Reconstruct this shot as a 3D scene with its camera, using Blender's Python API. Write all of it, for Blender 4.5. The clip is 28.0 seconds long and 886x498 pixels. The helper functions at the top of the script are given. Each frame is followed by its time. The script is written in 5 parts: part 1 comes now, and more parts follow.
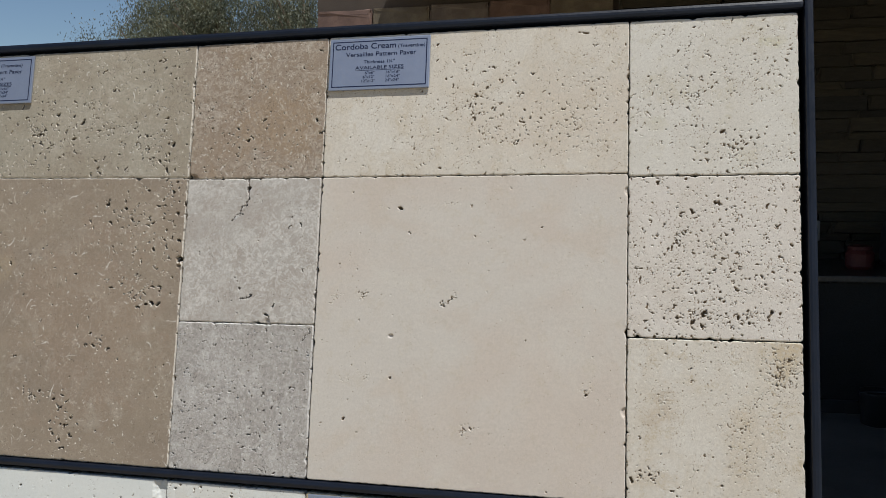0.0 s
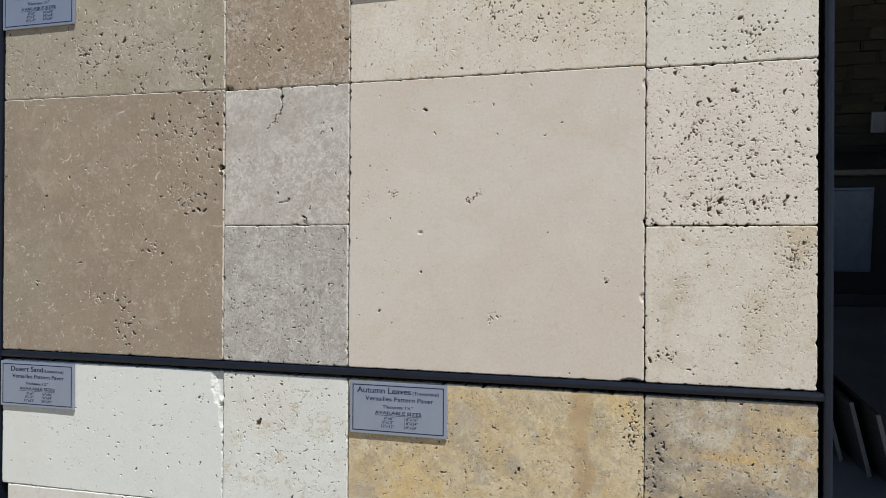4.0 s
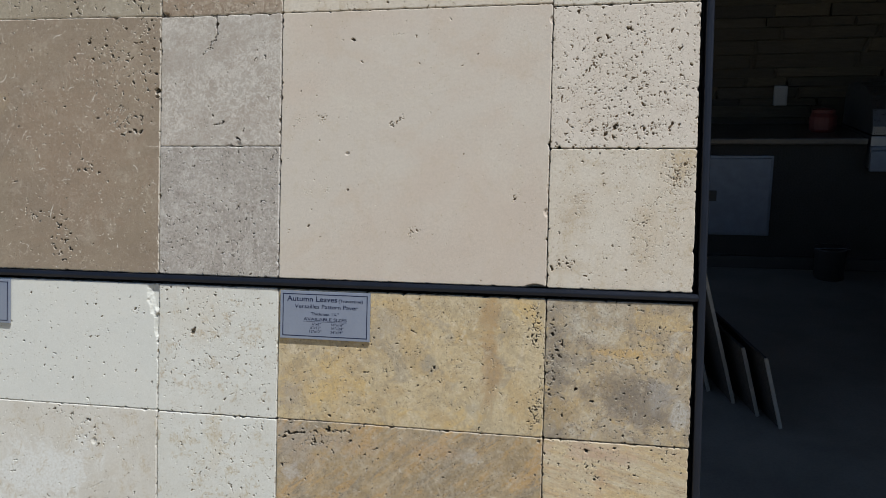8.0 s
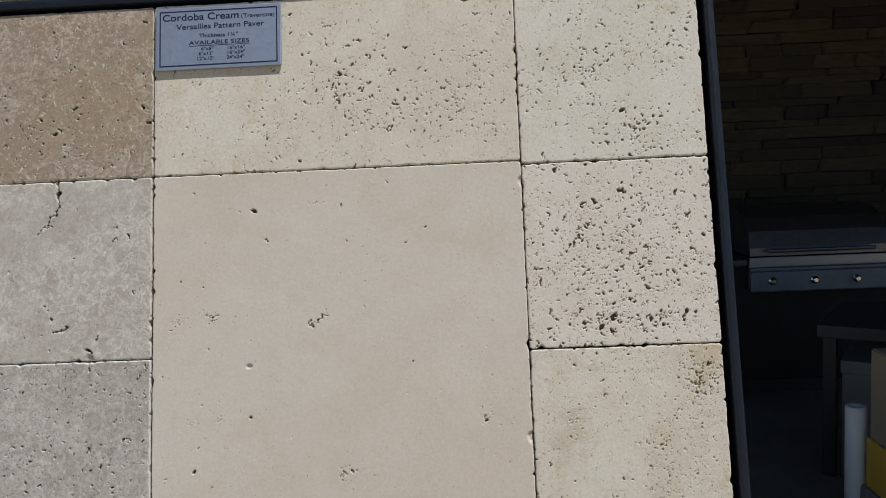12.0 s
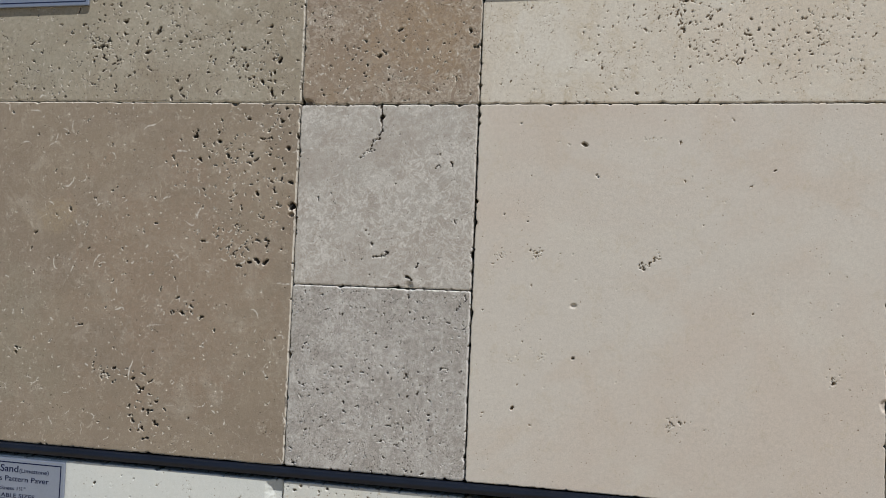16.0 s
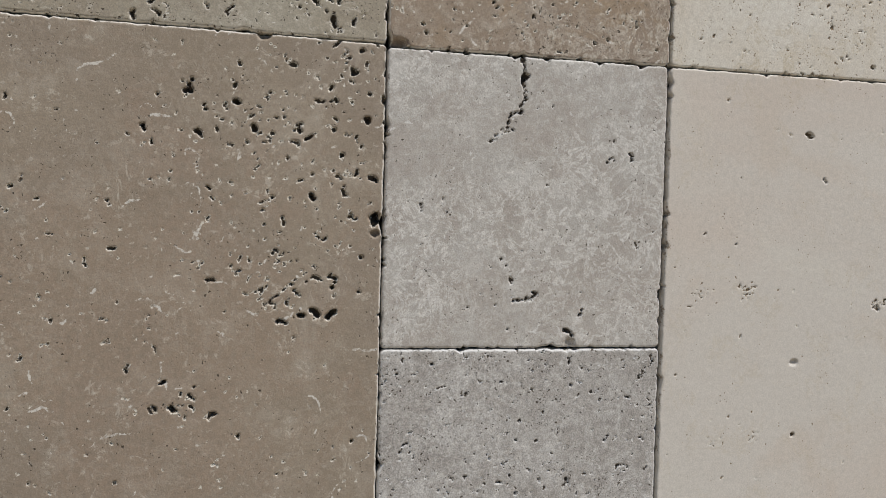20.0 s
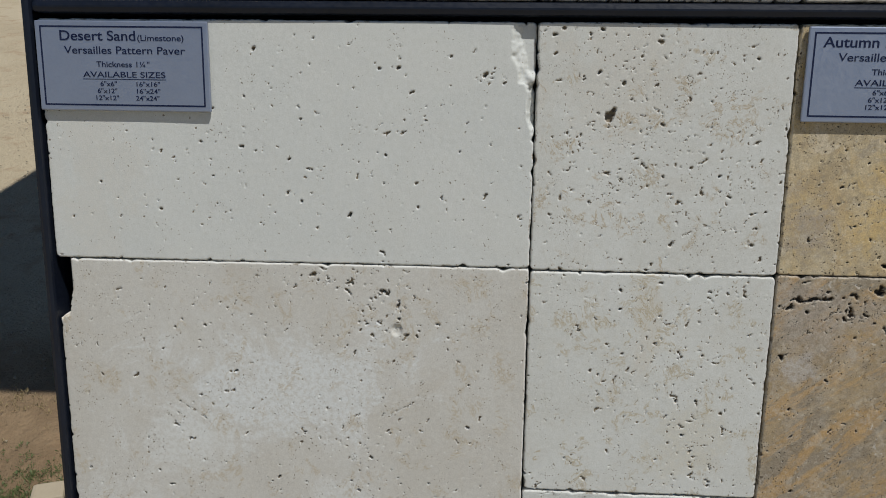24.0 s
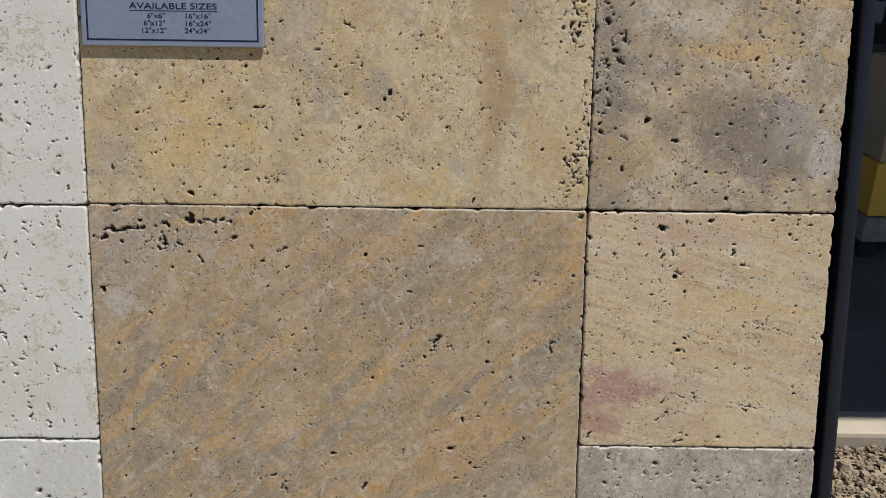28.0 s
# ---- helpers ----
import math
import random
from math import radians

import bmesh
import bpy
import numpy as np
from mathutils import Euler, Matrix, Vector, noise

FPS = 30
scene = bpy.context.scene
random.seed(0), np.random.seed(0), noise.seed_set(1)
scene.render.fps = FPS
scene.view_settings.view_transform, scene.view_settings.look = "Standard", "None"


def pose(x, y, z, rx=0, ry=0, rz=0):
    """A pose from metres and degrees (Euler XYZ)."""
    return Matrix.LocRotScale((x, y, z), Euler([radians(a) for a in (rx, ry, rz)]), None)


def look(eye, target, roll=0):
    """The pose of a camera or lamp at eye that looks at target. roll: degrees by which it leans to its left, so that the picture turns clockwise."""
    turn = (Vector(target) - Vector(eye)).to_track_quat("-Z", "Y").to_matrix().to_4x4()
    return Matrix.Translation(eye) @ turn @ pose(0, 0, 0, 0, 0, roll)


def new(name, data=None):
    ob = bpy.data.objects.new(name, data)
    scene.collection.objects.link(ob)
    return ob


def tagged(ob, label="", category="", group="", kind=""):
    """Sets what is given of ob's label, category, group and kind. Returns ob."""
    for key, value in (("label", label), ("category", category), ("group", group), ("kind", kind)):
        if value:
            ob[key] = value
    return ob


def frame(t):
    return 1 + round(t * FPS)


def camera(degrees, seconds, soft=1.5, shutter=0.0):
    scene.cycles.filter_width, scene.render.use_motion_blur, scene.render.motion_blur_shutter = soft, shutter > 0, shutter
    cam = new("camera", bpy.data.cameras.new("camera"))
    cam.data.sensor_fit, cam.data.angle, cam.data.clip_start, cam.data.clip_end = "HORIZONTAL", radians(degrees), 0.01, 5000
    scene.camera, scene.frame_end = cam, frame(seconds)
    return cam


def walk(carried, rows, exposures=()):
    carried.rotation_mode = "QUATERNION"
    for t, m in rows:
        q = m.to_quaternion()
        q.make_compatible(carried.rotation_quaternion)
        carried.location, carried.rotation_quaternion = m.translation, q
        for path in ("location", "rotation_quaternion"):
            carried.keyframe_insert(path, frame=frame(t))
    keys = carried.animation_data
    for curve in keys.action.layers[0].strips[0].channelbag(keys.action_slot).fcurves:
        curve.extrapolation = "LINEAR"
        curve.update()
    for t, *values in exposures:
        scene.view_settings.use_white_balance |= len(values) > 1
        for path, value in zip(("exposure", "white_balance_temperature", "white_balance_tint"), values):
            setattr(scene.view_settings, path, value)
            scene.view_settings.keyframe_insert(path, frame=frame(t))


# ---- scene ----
cam = camera(57.1, 28.0, soft=0.9)
LEAN = 13.0      # the sample board leans back by this much
RAIL = 1.20      # height of the middle rail's centre over the ground
BOARD = pose(0, 0, RAIL, -LEAN, 0, 0)
# seconds, eye, target and roll in the board's own axes: x along it, y into it, z up its face
PATH = [
    (0, (0.42, -1.034, 0.193), (-0.039, 0.899, 0.422), 2.0),
    (0.5, (0.432, -1.063, 0.179), (-0.119, 0.851, 0.363), 2.5),
    (1, (0.45, -1.048, 0.173), (-0.11, 0.872, 0.131), 1.7),
    (1.5, (0.477, -1.043, 0.174), (-0.058, 0.884, 0.177), -1.4),
    (2, (0.5, -1.057, 0.171), (0.209, 0.921, 0.231), -3.0),
    (2.5, (0.513, -1.054, 0.179), (0.194, 0.919, 0.241), -1.3),
    (3, (0.502, -1.051, 0.163), (0.135, 0.913, 0.248), 0.3),
    (3.5, (0.499, -1.049, 0.183), (-0.122, 0.852, 0.21), 0.7),
    (5.5, (0.354, -1.216, 0.096), (-0.101, 0.732, 0.077), -1.0),
    (6, (0.336, -1.235, 0.08), (-0.103, 0.716, 0.076), -0.7),
    (6.5, (0.328, -1.236, 0.076), (-0.105, 0.715, -0.005), -0.1),
    (7, (0.335, -1.245, 0.075), (-0.093, 0.707, -0.01), 0.3),
    (7.5, (0.412, -1.204, 0.068), (-0.019, 0.748, 0.014), 0.3),
    (8, (0.507, -1.174, 0.097), (0.092, 0.782, 0.035), 1.2),
    (8.5, (0.595, -1.145, 0.102), (0.07, 0.784, 0.041), 1.1),
    (9, (0.605, -1.127, 0.109), (-0.027, 0.767, 0.003), 0.5),
    (9.5, (0.578, -1.11, 0.121), (-0.063, 0.78, -0.004), 0.4),
    (10, (0.521, -1.05, 0.133), (-0.115, 0.843, 0.023), -0.1),
    (10.5, (0.4, -0.981, 0.169), (0.005, 0.98, 0.179), -1.1),
    (11, (0.331, -0.931, 0.203), (0.119, 1.05, 0.381), -2.3),
    (11.5, (0.333, -0.923, 0.204), (0.243, 1.062, 0.426), -2.2),
    (13.5, (0.522, -0.701, 0.264), (0.257, 1.266, 0.511), 1.6),
    (14, (0.468, -0.72, 0.264), (0.124, 1.239, 0.474), 2.9),
    (14.5, (0.387, -0.8, 0.28), (0.033, 1.163, 0.424), 2.1),
    (15, (0.288, -0.894, 0.239), (-0.065, 1.069, 0.392), 1.6),
    (15.5, (0.221, -0.932, 0.223), (-0.124, 1.034, 0.343), 1.8),
    (16, (0.141, -0.864, 0.218), (-0.255, 1.095, 0.302), 2.3),
    (16.5, (0.06, -0.746, 0.252), (-0.45, 1.186, 0.348), 1.4),
    (17, (-0.015, -0.668, 0.277), (-0.461, 1.281, 0.338), 0.6),
    (17.5, (-0.166, -0.654, 0.261), (-0.256, 1.341, 0.379), -0.3),
    (18, (-0.309, -0.632, 0.28), (-0.023, 1.346, 0.339), -0.2),
    (18.5, (-0.319, -0.598, 0.289), (0.006, 1.376, 0.289), 0.5),
    (19, (-0.303, -0.566, 0.29), (0.05, 1.402, 0.272), 1.2),
    (19.5, (-0.288, -0.553, 0.297), (0.093, 1.41, 0.253), 1.5),
    (20, (-0.274, -0.544, 0.294), (0.126, 1.414, 0.24), 1.6),
    (20.5, (-0.236, -0.513, 0.294), (0.139, 1.45, 0.227), 1.1),
    (21, (-0.19, -0.494, 0.265), (0.028, 1.488, 0.12), 0.9),
    (21.5, (-0.19, -0.561, 0.22), (-0.275, 1.41, -0.107), -0.1),
    (22, (-0.258, -0.656, 0.171), (-0.372, 1.304, -0.206), -0.1),
    (22.5, (-0.268, -0.762, 0.127), (-0.359, 1.195, -0.279), 0.5),
    (24.5, (-0.213, -0.663, -0.08), (-0.389, 1.286, -0.491), 0.4),
    (25, (-0.178, -0.705, -0.063), (-0.386, 1.236, -0.494), 0.3),
    (25.5, (-0.046, -0.716, -0.062), (-0.242, 1.24, -0.433), 2.5),
    (26, (0.087, -0.7, -0.042), (-0.043, 1.269, -0.37), 2.5),
    (26.5, (0.182, -0.71, -0.017), (0.076, 1.257, -0.364), 1.1),
    (27, (0.23, -0.694, -0.057), (0.218, 1.283, -0.358), 0.6),
    (27.5, (0.27, -0.669, -0.11), (0.234, 1.316, -0.35), 0.3),
    (28, (0.293, -0.665, -0.14), (0.292, 1.312, -0.447), 0.8),
]
walk(cam, [(t, BOARD @ look(eye, target, roll)) for t, eye, target, roll in PATH], [
    (0.0, 0.05, 6400, 9), (2.0, 0.04, 6400, 9), (2.6, 0.21, 6400, 9), (3.4, 0.23, 6400, 9), (5.5, -0.02, 6400, 9), (11.5, -0.02, 6400, 9), (13.5, -0.10, 6400, 9), (15.0, -0.07, 6400, 9),
    (16.0, -0.06, 6420, 9), (17.0, -0.09, 6400, 10), (21.0, -0.08, 6400, 10), (22.5, -0.07, 6420, 9), (24.3, -0.41, 6410, 9), (26.4, -0.42, 6420, 10), (27.2, -0.12, 6570, 12), (28.0, -0.10, 6590, 13),
])

# ---- world, sun ----
SUN = Vector((0.36, -0.21, 1.0)).normalized()
world = bpy.data.worlds.new("sky")
scene.world = world
world.use_nodes = True
sky = world.node_tree.nodes.new("ShaderNodeTexSky")
sky.sky_type, sky.sun_disc = "NISHITA", False
sky.sun_elevation = math.asin(SUN.z)
sky.sun_rotation = math.atan2(SUN.x, SUN.y)
sky.air_density, sky.dust_density, sky.ozone_density = 1.0, 0.2, 3.0
world.node_tree.nodes["Background"].inputs[1].default_value = 0.072
world.node_tree.links.new(sky.outputs[0], world.node_tree.nodes["Background"].inputs[0])
sun_data = bpy.data.lights.new("sun", "SUN")
sun_data.energy, sun_data.angle, sun_data.color = 5.0, radians(0.53), (1.0, 0.985, 0.95)
sun = new("sun", sun_data)
sun.matrix_world = look(SUN * 30, (0, 0, 0))


# ---- materials ----
class Nodes:
    """A short way to write node materials."""

    def __init__(self, name):
        self.mat = bpy.data.materials.new(name)
        self.mat.use_nodes = True
        self.t = self.mat.node_tree
        self.b = self.t.nodes["Principled BSDF"]

    def put(self, socket, v):
        if isinstance(v, bpy.types.NodeSocket):
            self.t.links.new(v, socket)
        elif isinstance(v, (tuple, list)) and len(v) == 3 and socket.type == "RGBA":
            socket.default_value = (*v, 1)
        else:
            socket.default_value = v

    def coords(self, stretch=(1, 1, 1), turn=(0, 0, 0), shift=(0, 0, 0), kind="Object"):
        c = self.t.nodes.new("ShaderNodeTexCoord")
        m = self.t.nodes.new("ShaderNodeMapping")
        self.t.links.new(c.outputs[kind], m.inputs[0])
        m.inputs[1].default_value = shift
        m.inputs[2].default_value = [radians(a) for a in turn]
        m.inputs[3].default_value = stretch
        return m.outputs[0]

    def noise(self, vec, scale, detail=4, rough=0.55, bend=0.0):
        n = self.t.nodes.new("ShaderNodeTexNoise")
        self.put(n.inputs["Vector"], vec)
        for k, v in (("Scale", scale), ("Detail", detail), ("Roughness", rough), ("Distortion", bend)):
            n.inputs[k].default_value = v
        return n.outputs["Fac"]

    def cells(self, vec, scale, feature="F1", rand=1.0):
        n = self.t.nodes.new("ShaderNodeTexVoronoi")
        n.feature = feature
        self.put(n.inputs["Vector"], vec)
        n.inputs["Scale"].default_value = scale
        n.inputs["Randomness"].default_value = rand
        return n.outputs

    def ramp(self, v, a, b, lo=0.0, hi=1.0):
        n = self.t.nodes.new("ShaderNodeMapRange")
        n.interpolation_type = "SMOOTHSTEP"
        self.put(n.inputs[0], v)
        for i, x in enumerate((a, b, lo, hi)):
            self.put(n.inputs[i + 1], x)
        return n.outputs[0]

    def math(self, op, a, b=0.0, clamp=False):
        n = self.t.nodes.new("ShaderNodeMath")
        n.operation, n.use_clamp = op, clamp
        self.put(n.inputs[0], a), self.put(n.inputs[1], b)
        return n.outputs[0]

    def mix(self, f, a, b, how="MIX"):
        n = self.t.nodes.new("ShaderNodeMix")
        n.data_type, n.blend_type = "RGBA", how
        self.put(n.inputs[0], f), self.put(n.inputs[6], a), self.put(n.inputs[7], b)
        return n.outputs[2]

    def attr(self, name):
        n = self.t.nodes.new("ShaderNodeAttribute")
        n.attribute_name = name
        return n.outputs["Fac"]

    def bump(self, height, strength, distance):
        n = self.t.nodes.new("ShaderNodeBump")
        n.inputs["Strength"].default_value, n.inputs["Distance"].default_value = strength, distance
        self.put(n.inputs["Height"], height)
        self.t.links.new(n.outputs[0], self.b.inputs["Normal"])

    def done(self, color, rough=0.6, metal=0.0, spec=0.5):
        self.put(self.b.inputs["Base Color"], color)
        self.put(self.b.inputs["Roughness"], rough)
        self.put(self.b.inputs["Metallic"], metal)
        self.b.inputs["Specular IOR Level"].default_value = spec
        return self.mat


def stone(name, main, alt, patch, light, seed, clouds=7.0, bands=(0, 0.0), veins=0.3, patches=0.3, grain=0.14, micro=0.3, web=0.0, soil_shade=(0.10, 0.068, 0.04), streak=5.0, rough=0.5, seam=None, crisp=0.0, lit_wear=0.4, thread=None, stains=(), tones=(), shell=0.0):
    """Travertine or limestone: clouded colour, drifting bands, stains, pale shell marks, fine grain and pinholes; earth
    and painted shade darken the pits.
    stains: (x, z, half width, half height, colour, strength) in the paver's own axes;
    tones: (scale, from, to, colour, strength, whether along the bands) of further clouds."""
    n = Nodes(name)
    at = (seed * 3.7, seed * 1.9, seed * 5.3)
    own = n.coords()
    flat = n.coords(shift=at)
    turned = n.coords(turn=(0, bands[0], 0))
    m = n.t.nodes.new("ShaderNodeMapping")
    n.t.links.new(turned, m.inputs[0])
    m.inputs[1].default_value, m.inputs[3].default_value = at, (1.0, 1.0, streak)
    drift = m.outputs[0]
    rag = n.noise(flat, 17, 8, 0.75, 0.9)
    fleck = n.noise(flat, 260, 4, 0.7)
    a = n.noise(flat, clouds, 8, 0.66, 0.6)
    col = n.mix(n.ramp(a, 0.40, 0.60), main, alt)
    b = n.noise(drift, 9, 7, 0.66, 0.35)
    col = n.mix(n.math("MULTIPLY", n.ramp(b, 0.45, 0.62), bands[1]), col, patch)
    for k, (scale, lo, hi, tone, strong, along) in enumerate(tones):
        near = n.coords(shift=(at[0] + 7.7 * k, at[1], at[2] - 4.1 * k)) if not along else drift
        q = n.noise(near, scale, 8, 0.72, 0.9 if not along else 0.45)
        col = n.mix(n.math("MULTIPLY", n.ramp(q, lo, hi), strong), col, tone)
    if seam:
        q = n.noise(drift, 17, 7, 0.7, 0.5)
        col = n.mix(n.math("MULTIPLY", n.ramp(q, 0.53, 0.58), seam[3]), col, seam[:3])
        q = n.noise(drift, 26, 6, 0.7, 0.3)
        col = n.mix(n.math("MULTIPLY", n.ramp(q, 0.55, 0.62), seam[3] * 0.6), col, patch)
    p = n.noise(flat, clouds * 2.6, 7, 0.7, 0.8)
    col = n.mix(n.math("MULTIPLY", n.ramp(p, 0.53, 0.64 - 0.06 * crisp), patches), col, patch)
    col = n.mix(n.math("MULTIPLY", n.ramp(p, 0.47, 0.36 + 0.06 * crisp), patches * 0.6), col, light)
    if crisp:
        q = n.noise(flat, 75, 6, 0.78, 0.6)
        col = n.mix(n.math("MULTIPLY", n.ramp(q, 0.54, 0.62), 0.55 * crisp), col, light)
        col = n.mix(n.math("MULTIPLY", n.ramp(q, 0.455, 0.38), 0.6 * crisp), col, patch)
    sep = n.t.nodes.new("ShaderNodeSeparateXYZ")
    n.t.links.new(own, sep.inputs[0])
    for x, z, rx, rz, tone, strong in stains:
        u = n.math("DIVIDE", n.math("SUBTRACT", sep.outputs[0], x), rx)
        v = n.math("DIVIDE", n.math("SUBTRACT", sep.outputs[2], z), rz)
        d = n.math("SQRT", n.math("ADD", n.math("MULTIPLY", u, u), n.math("MULTIPLY", v, v)))
        d = n.math("ADD", d, n.math("MULTIPLY", n.math("SUBTRACT", rag, 0.5), 5.4))
        worn = n.ramp(fleck, 0.36, 0.56, 0.35, 1.0)
        col = n.mix(n.math("MULTIPLY", n.ramp(d, 0.45, 1.25, strong, 0.0), worn), col, tone)
    # pale shell marks, broken and patchy, and a fine web
    broken = n.ramp(n.noise(flat, 230, 4, 0.7), 0.40, 0.52)
    for scale, where_at, lo, thin, much in ((20, 52, 0.585, 0.022, veins), (38, 66, 0.585, 0.032, veins), (80, 90, 0.59, 0.05, veins * 0.7)):
        if much > 0.02:
            v = n.math("ABSOLUTE", n.math("SUBTRACT", n.noise(flat, scale, 5, 0.66, 0.9), 0.5))
            where = n.math("MULTIPLY", n.ramp(n.noise(flat, where_at, 4, 0.65, 0.5), lo, lo + 0.035), broken)
            col = n.mix(n.math("MULTIPLY", n.math("MULTIPLY", n.ramp(v, thin * 0.3, thin, 1, 0), where), min(1.0, much)), col, light)
    if shell:
        v = n.math("ADD", n.attr("shell"), n.math("MULTIPLY", n.math("SUBTRACT", n.noise(flat, 420, 4, 0.75), 0.5), 3.0))
        v = n.math("MULTIPLY", n.ramp(v, -0.12, 0.12), n.ramp(n.noise(flat, 130, 4, 0.7), 0.36, 0.52))
        col = n.mix(n.math("MULTIPLY", v, shell), col, tuple(0.2 + 0.75 * x for x in light))
    if web > 0.02:
        v = n.math("ABSOLUTE", n.math("SUBTRACT", n.noise(flat, 62, 7, 0.74, 0.5), 0.5))
        where = n.math("MULTIPLY", n.ramp(n.noise(flat, 13, 4, 0.65), 0.36, 0.60, 0.15, 1.0), n.ramp(n.noise(flat, 300, 3, 0.7), 0.35, 0.6, 0.3, 1.0))
        col = n.mix(n.math("MULTIPLY", n.math("MULTIPLY", n.ramp(v, 0.0, 0.05, 1, 0), where), web), col, light)
    if thread:
        v = n.math("ABSOLUTE", n.math("SUBTRACT", n.noise(flat, 48, 5, 0.75, 1.2), 0.5))
        where = n.ramp(n.noise(flat, 34, 4, 0.65, 0.4), 0.53, 0.60)
        col = n.mix(n.math("MULTIPLY", n.math("MULTIPLY", n.ramp(v, 0.006, 0.045, 1, 0), where), thread[3]), col, thread[:3])
    mott = n.noise(flat, 120, 5, 0.75)
    col = n.mix(n.ramp(mott, 0.54, 0.74, 0, min(1.0, 0.25 * veins + 0.12)), col, light)
    col = n.mix(n.ramp(mott, 0.47, 0.30, 0, 0.25), col, patch)
    col = n.mix(grain * 0.55, col, n.mix(n.ramp(fleck, 0.3, 0.7), (0.0, 0.0, 0.0), (1, 1, 1)), "OVERLAY")
    g = n.noise(flat, 900, 3, 0.75)
    col = n.mix(grain, col, n.mix(n.ramp(g, 0.3, 0.7), (0.0, 0.0, 0.0), (1, 1, 1)), "OVERLAY")
    # pinholes of uneven size
    bent = n.t.nodes.new("ShaderNodeMixRGB")
    bent.blend_type, bent.inputs[0].default_value = "ADD", 0.0042
    tex = n.t.nodes.new("ShaderNodeTexNoise")
    n.t.links.new(flat, tex.inputs["Vector"])
    tex.inputs["Scale"].default_value, tex.inputs["Detail"].default_value = 420, 2
    n.t.links.new(flat, bent.inputs[1]), n.t.links.new(tex.outputs["Color"], bent.inputs[2])
    holes = None
    for scale, big, share in ((170, 0.17, 0.80), (330, 0.28, 0.72), (620, 0.34, 0.70)):
        cell = n.cells(bent.outputs[0], scale)
        pick = n.t.nodes.new("ShaderNodeSeparateColor")
        n.t.links.new(cell["Color"], pick.inputs[0])
        where = n.noise(flat, 22 + scale * 0.05, 4, 0.65)
        lot = n.math("ADD", n.math("MULTIPLY", n.ramp(where, 0.44, 0.62), 0.34 * micro + 0.17), n.math("SUBTRACT", pick.outputs[0], 0.13))
        radius = n.ramp(lot, share + 0.10, share + 0.45, 0.0, big)
        hole = n.math("MULTIPLY", n.ramp(n.math("SUBTRACT", cell["Distance"], radius), -0.10, 0.02, 1, 0), n.ramp(radius, 0.02, 0.06))
        holes = hole if holes is None else n.math("MAXIMUM", holes, hole)
    ragged = n.math("ADD", n.math("MULTIPLY", n.math("SUBTRACT", n.noise(flat, 380, 3, 0.7), 0.5), 3.2), n.math("MULTIPLY", n.math("SUBTRACT", n.noise(flat, 900, 2, 0.7), 0.5), 0.9))
    deep = n.math("ADD", n.attr("soil_shade"), ragged)
    # pale worn arrises and pit lips, with their sunlit edge painted into the colour
    lit_chalk = n.math("ADD", n.attr("rim"), n.math("MULTIPLY", n.math("SUBTRACT", n.noise(flat, 150, 5, 0.75), 0.5), 1.5))
    col = n.mix(n.math("MULTIPLY", n.ramp(lit_chalk, 0.28, 0.70), min(1.0, lit_wear * 1.2)), col, tuple(0.8 * x + 0.12 for x in light))
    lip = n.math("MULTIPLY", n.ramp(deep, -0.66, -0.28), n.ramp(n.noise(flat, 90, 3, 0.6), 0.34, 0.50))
    col = n.mix(n.math("MULTIPLY", lip, min(1.0, lit_wear * 1.4)), col, light)
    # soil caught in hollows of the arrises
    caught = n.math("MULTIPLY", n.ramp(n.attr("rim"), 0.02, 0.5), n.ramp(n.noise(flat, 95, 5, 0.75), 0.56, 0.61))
    col = n.mix(n.math("MULTIPLY", caught, 0.75), col, soil_shade)
    # pits and pinholes: painted shade as well as soil in the colour
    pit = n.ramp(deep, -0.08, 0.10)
    dirt_shade = n.math("MAXIMUM", n.math("MULTIPLY", pit, 0.94), n.math("MULTIPLY", holes, 0.95))
    col = n.mix(dirt_shade, col, soil_shade)
    h = n.math("ADD", n.math("MULTIPLY", g, 0.3), n.math("MULTIPLY", n.noise(flat, 190, 4, 0.75), 0.65))
    n.bump(n.math("SUBTRACT", h, n.math("MULTIPLY", n.math("MAXIMUM", holes, n.ramp(deep, -0.3, 0.4)), 1.1 / rough)), rough, 0.0008)
    return n.done(col, n.ramp(mott, 0.3, 0.7, 0.66, 0.88), 0, 0.3)


def plain(name, color, rough=0.6, metal=0.0, vary=0.25, scale=8.0, bump=0.0, fine=120.0, spec=0.5, other=None):
    """A painted, metal, cloth or earth surface with blotches at two scales."""
    n = Nodes(name)
    c = n.coords()
    dark = other or tuple(x * (1 - vary) for x in color)
    col = n.mix(n.ramp(n.noise(c, scale, 5, 0.6, 0.3), 0.3, 0.7), color, dark)
    f = n.noise(c, fine, 4, 0.65)
    col = n.mix(n.ramp(f, 0.5, 0.8, 0, vary), col, tuple(x * 0.6 for x in color))
    if bump:
        n.bump(f, 0.6, bump)
    return n.done(col, n.ramp(f, 0.3, 0.7, max(0.02, rough - 0.1), min(1, rough + 0.1)), metal, spec)


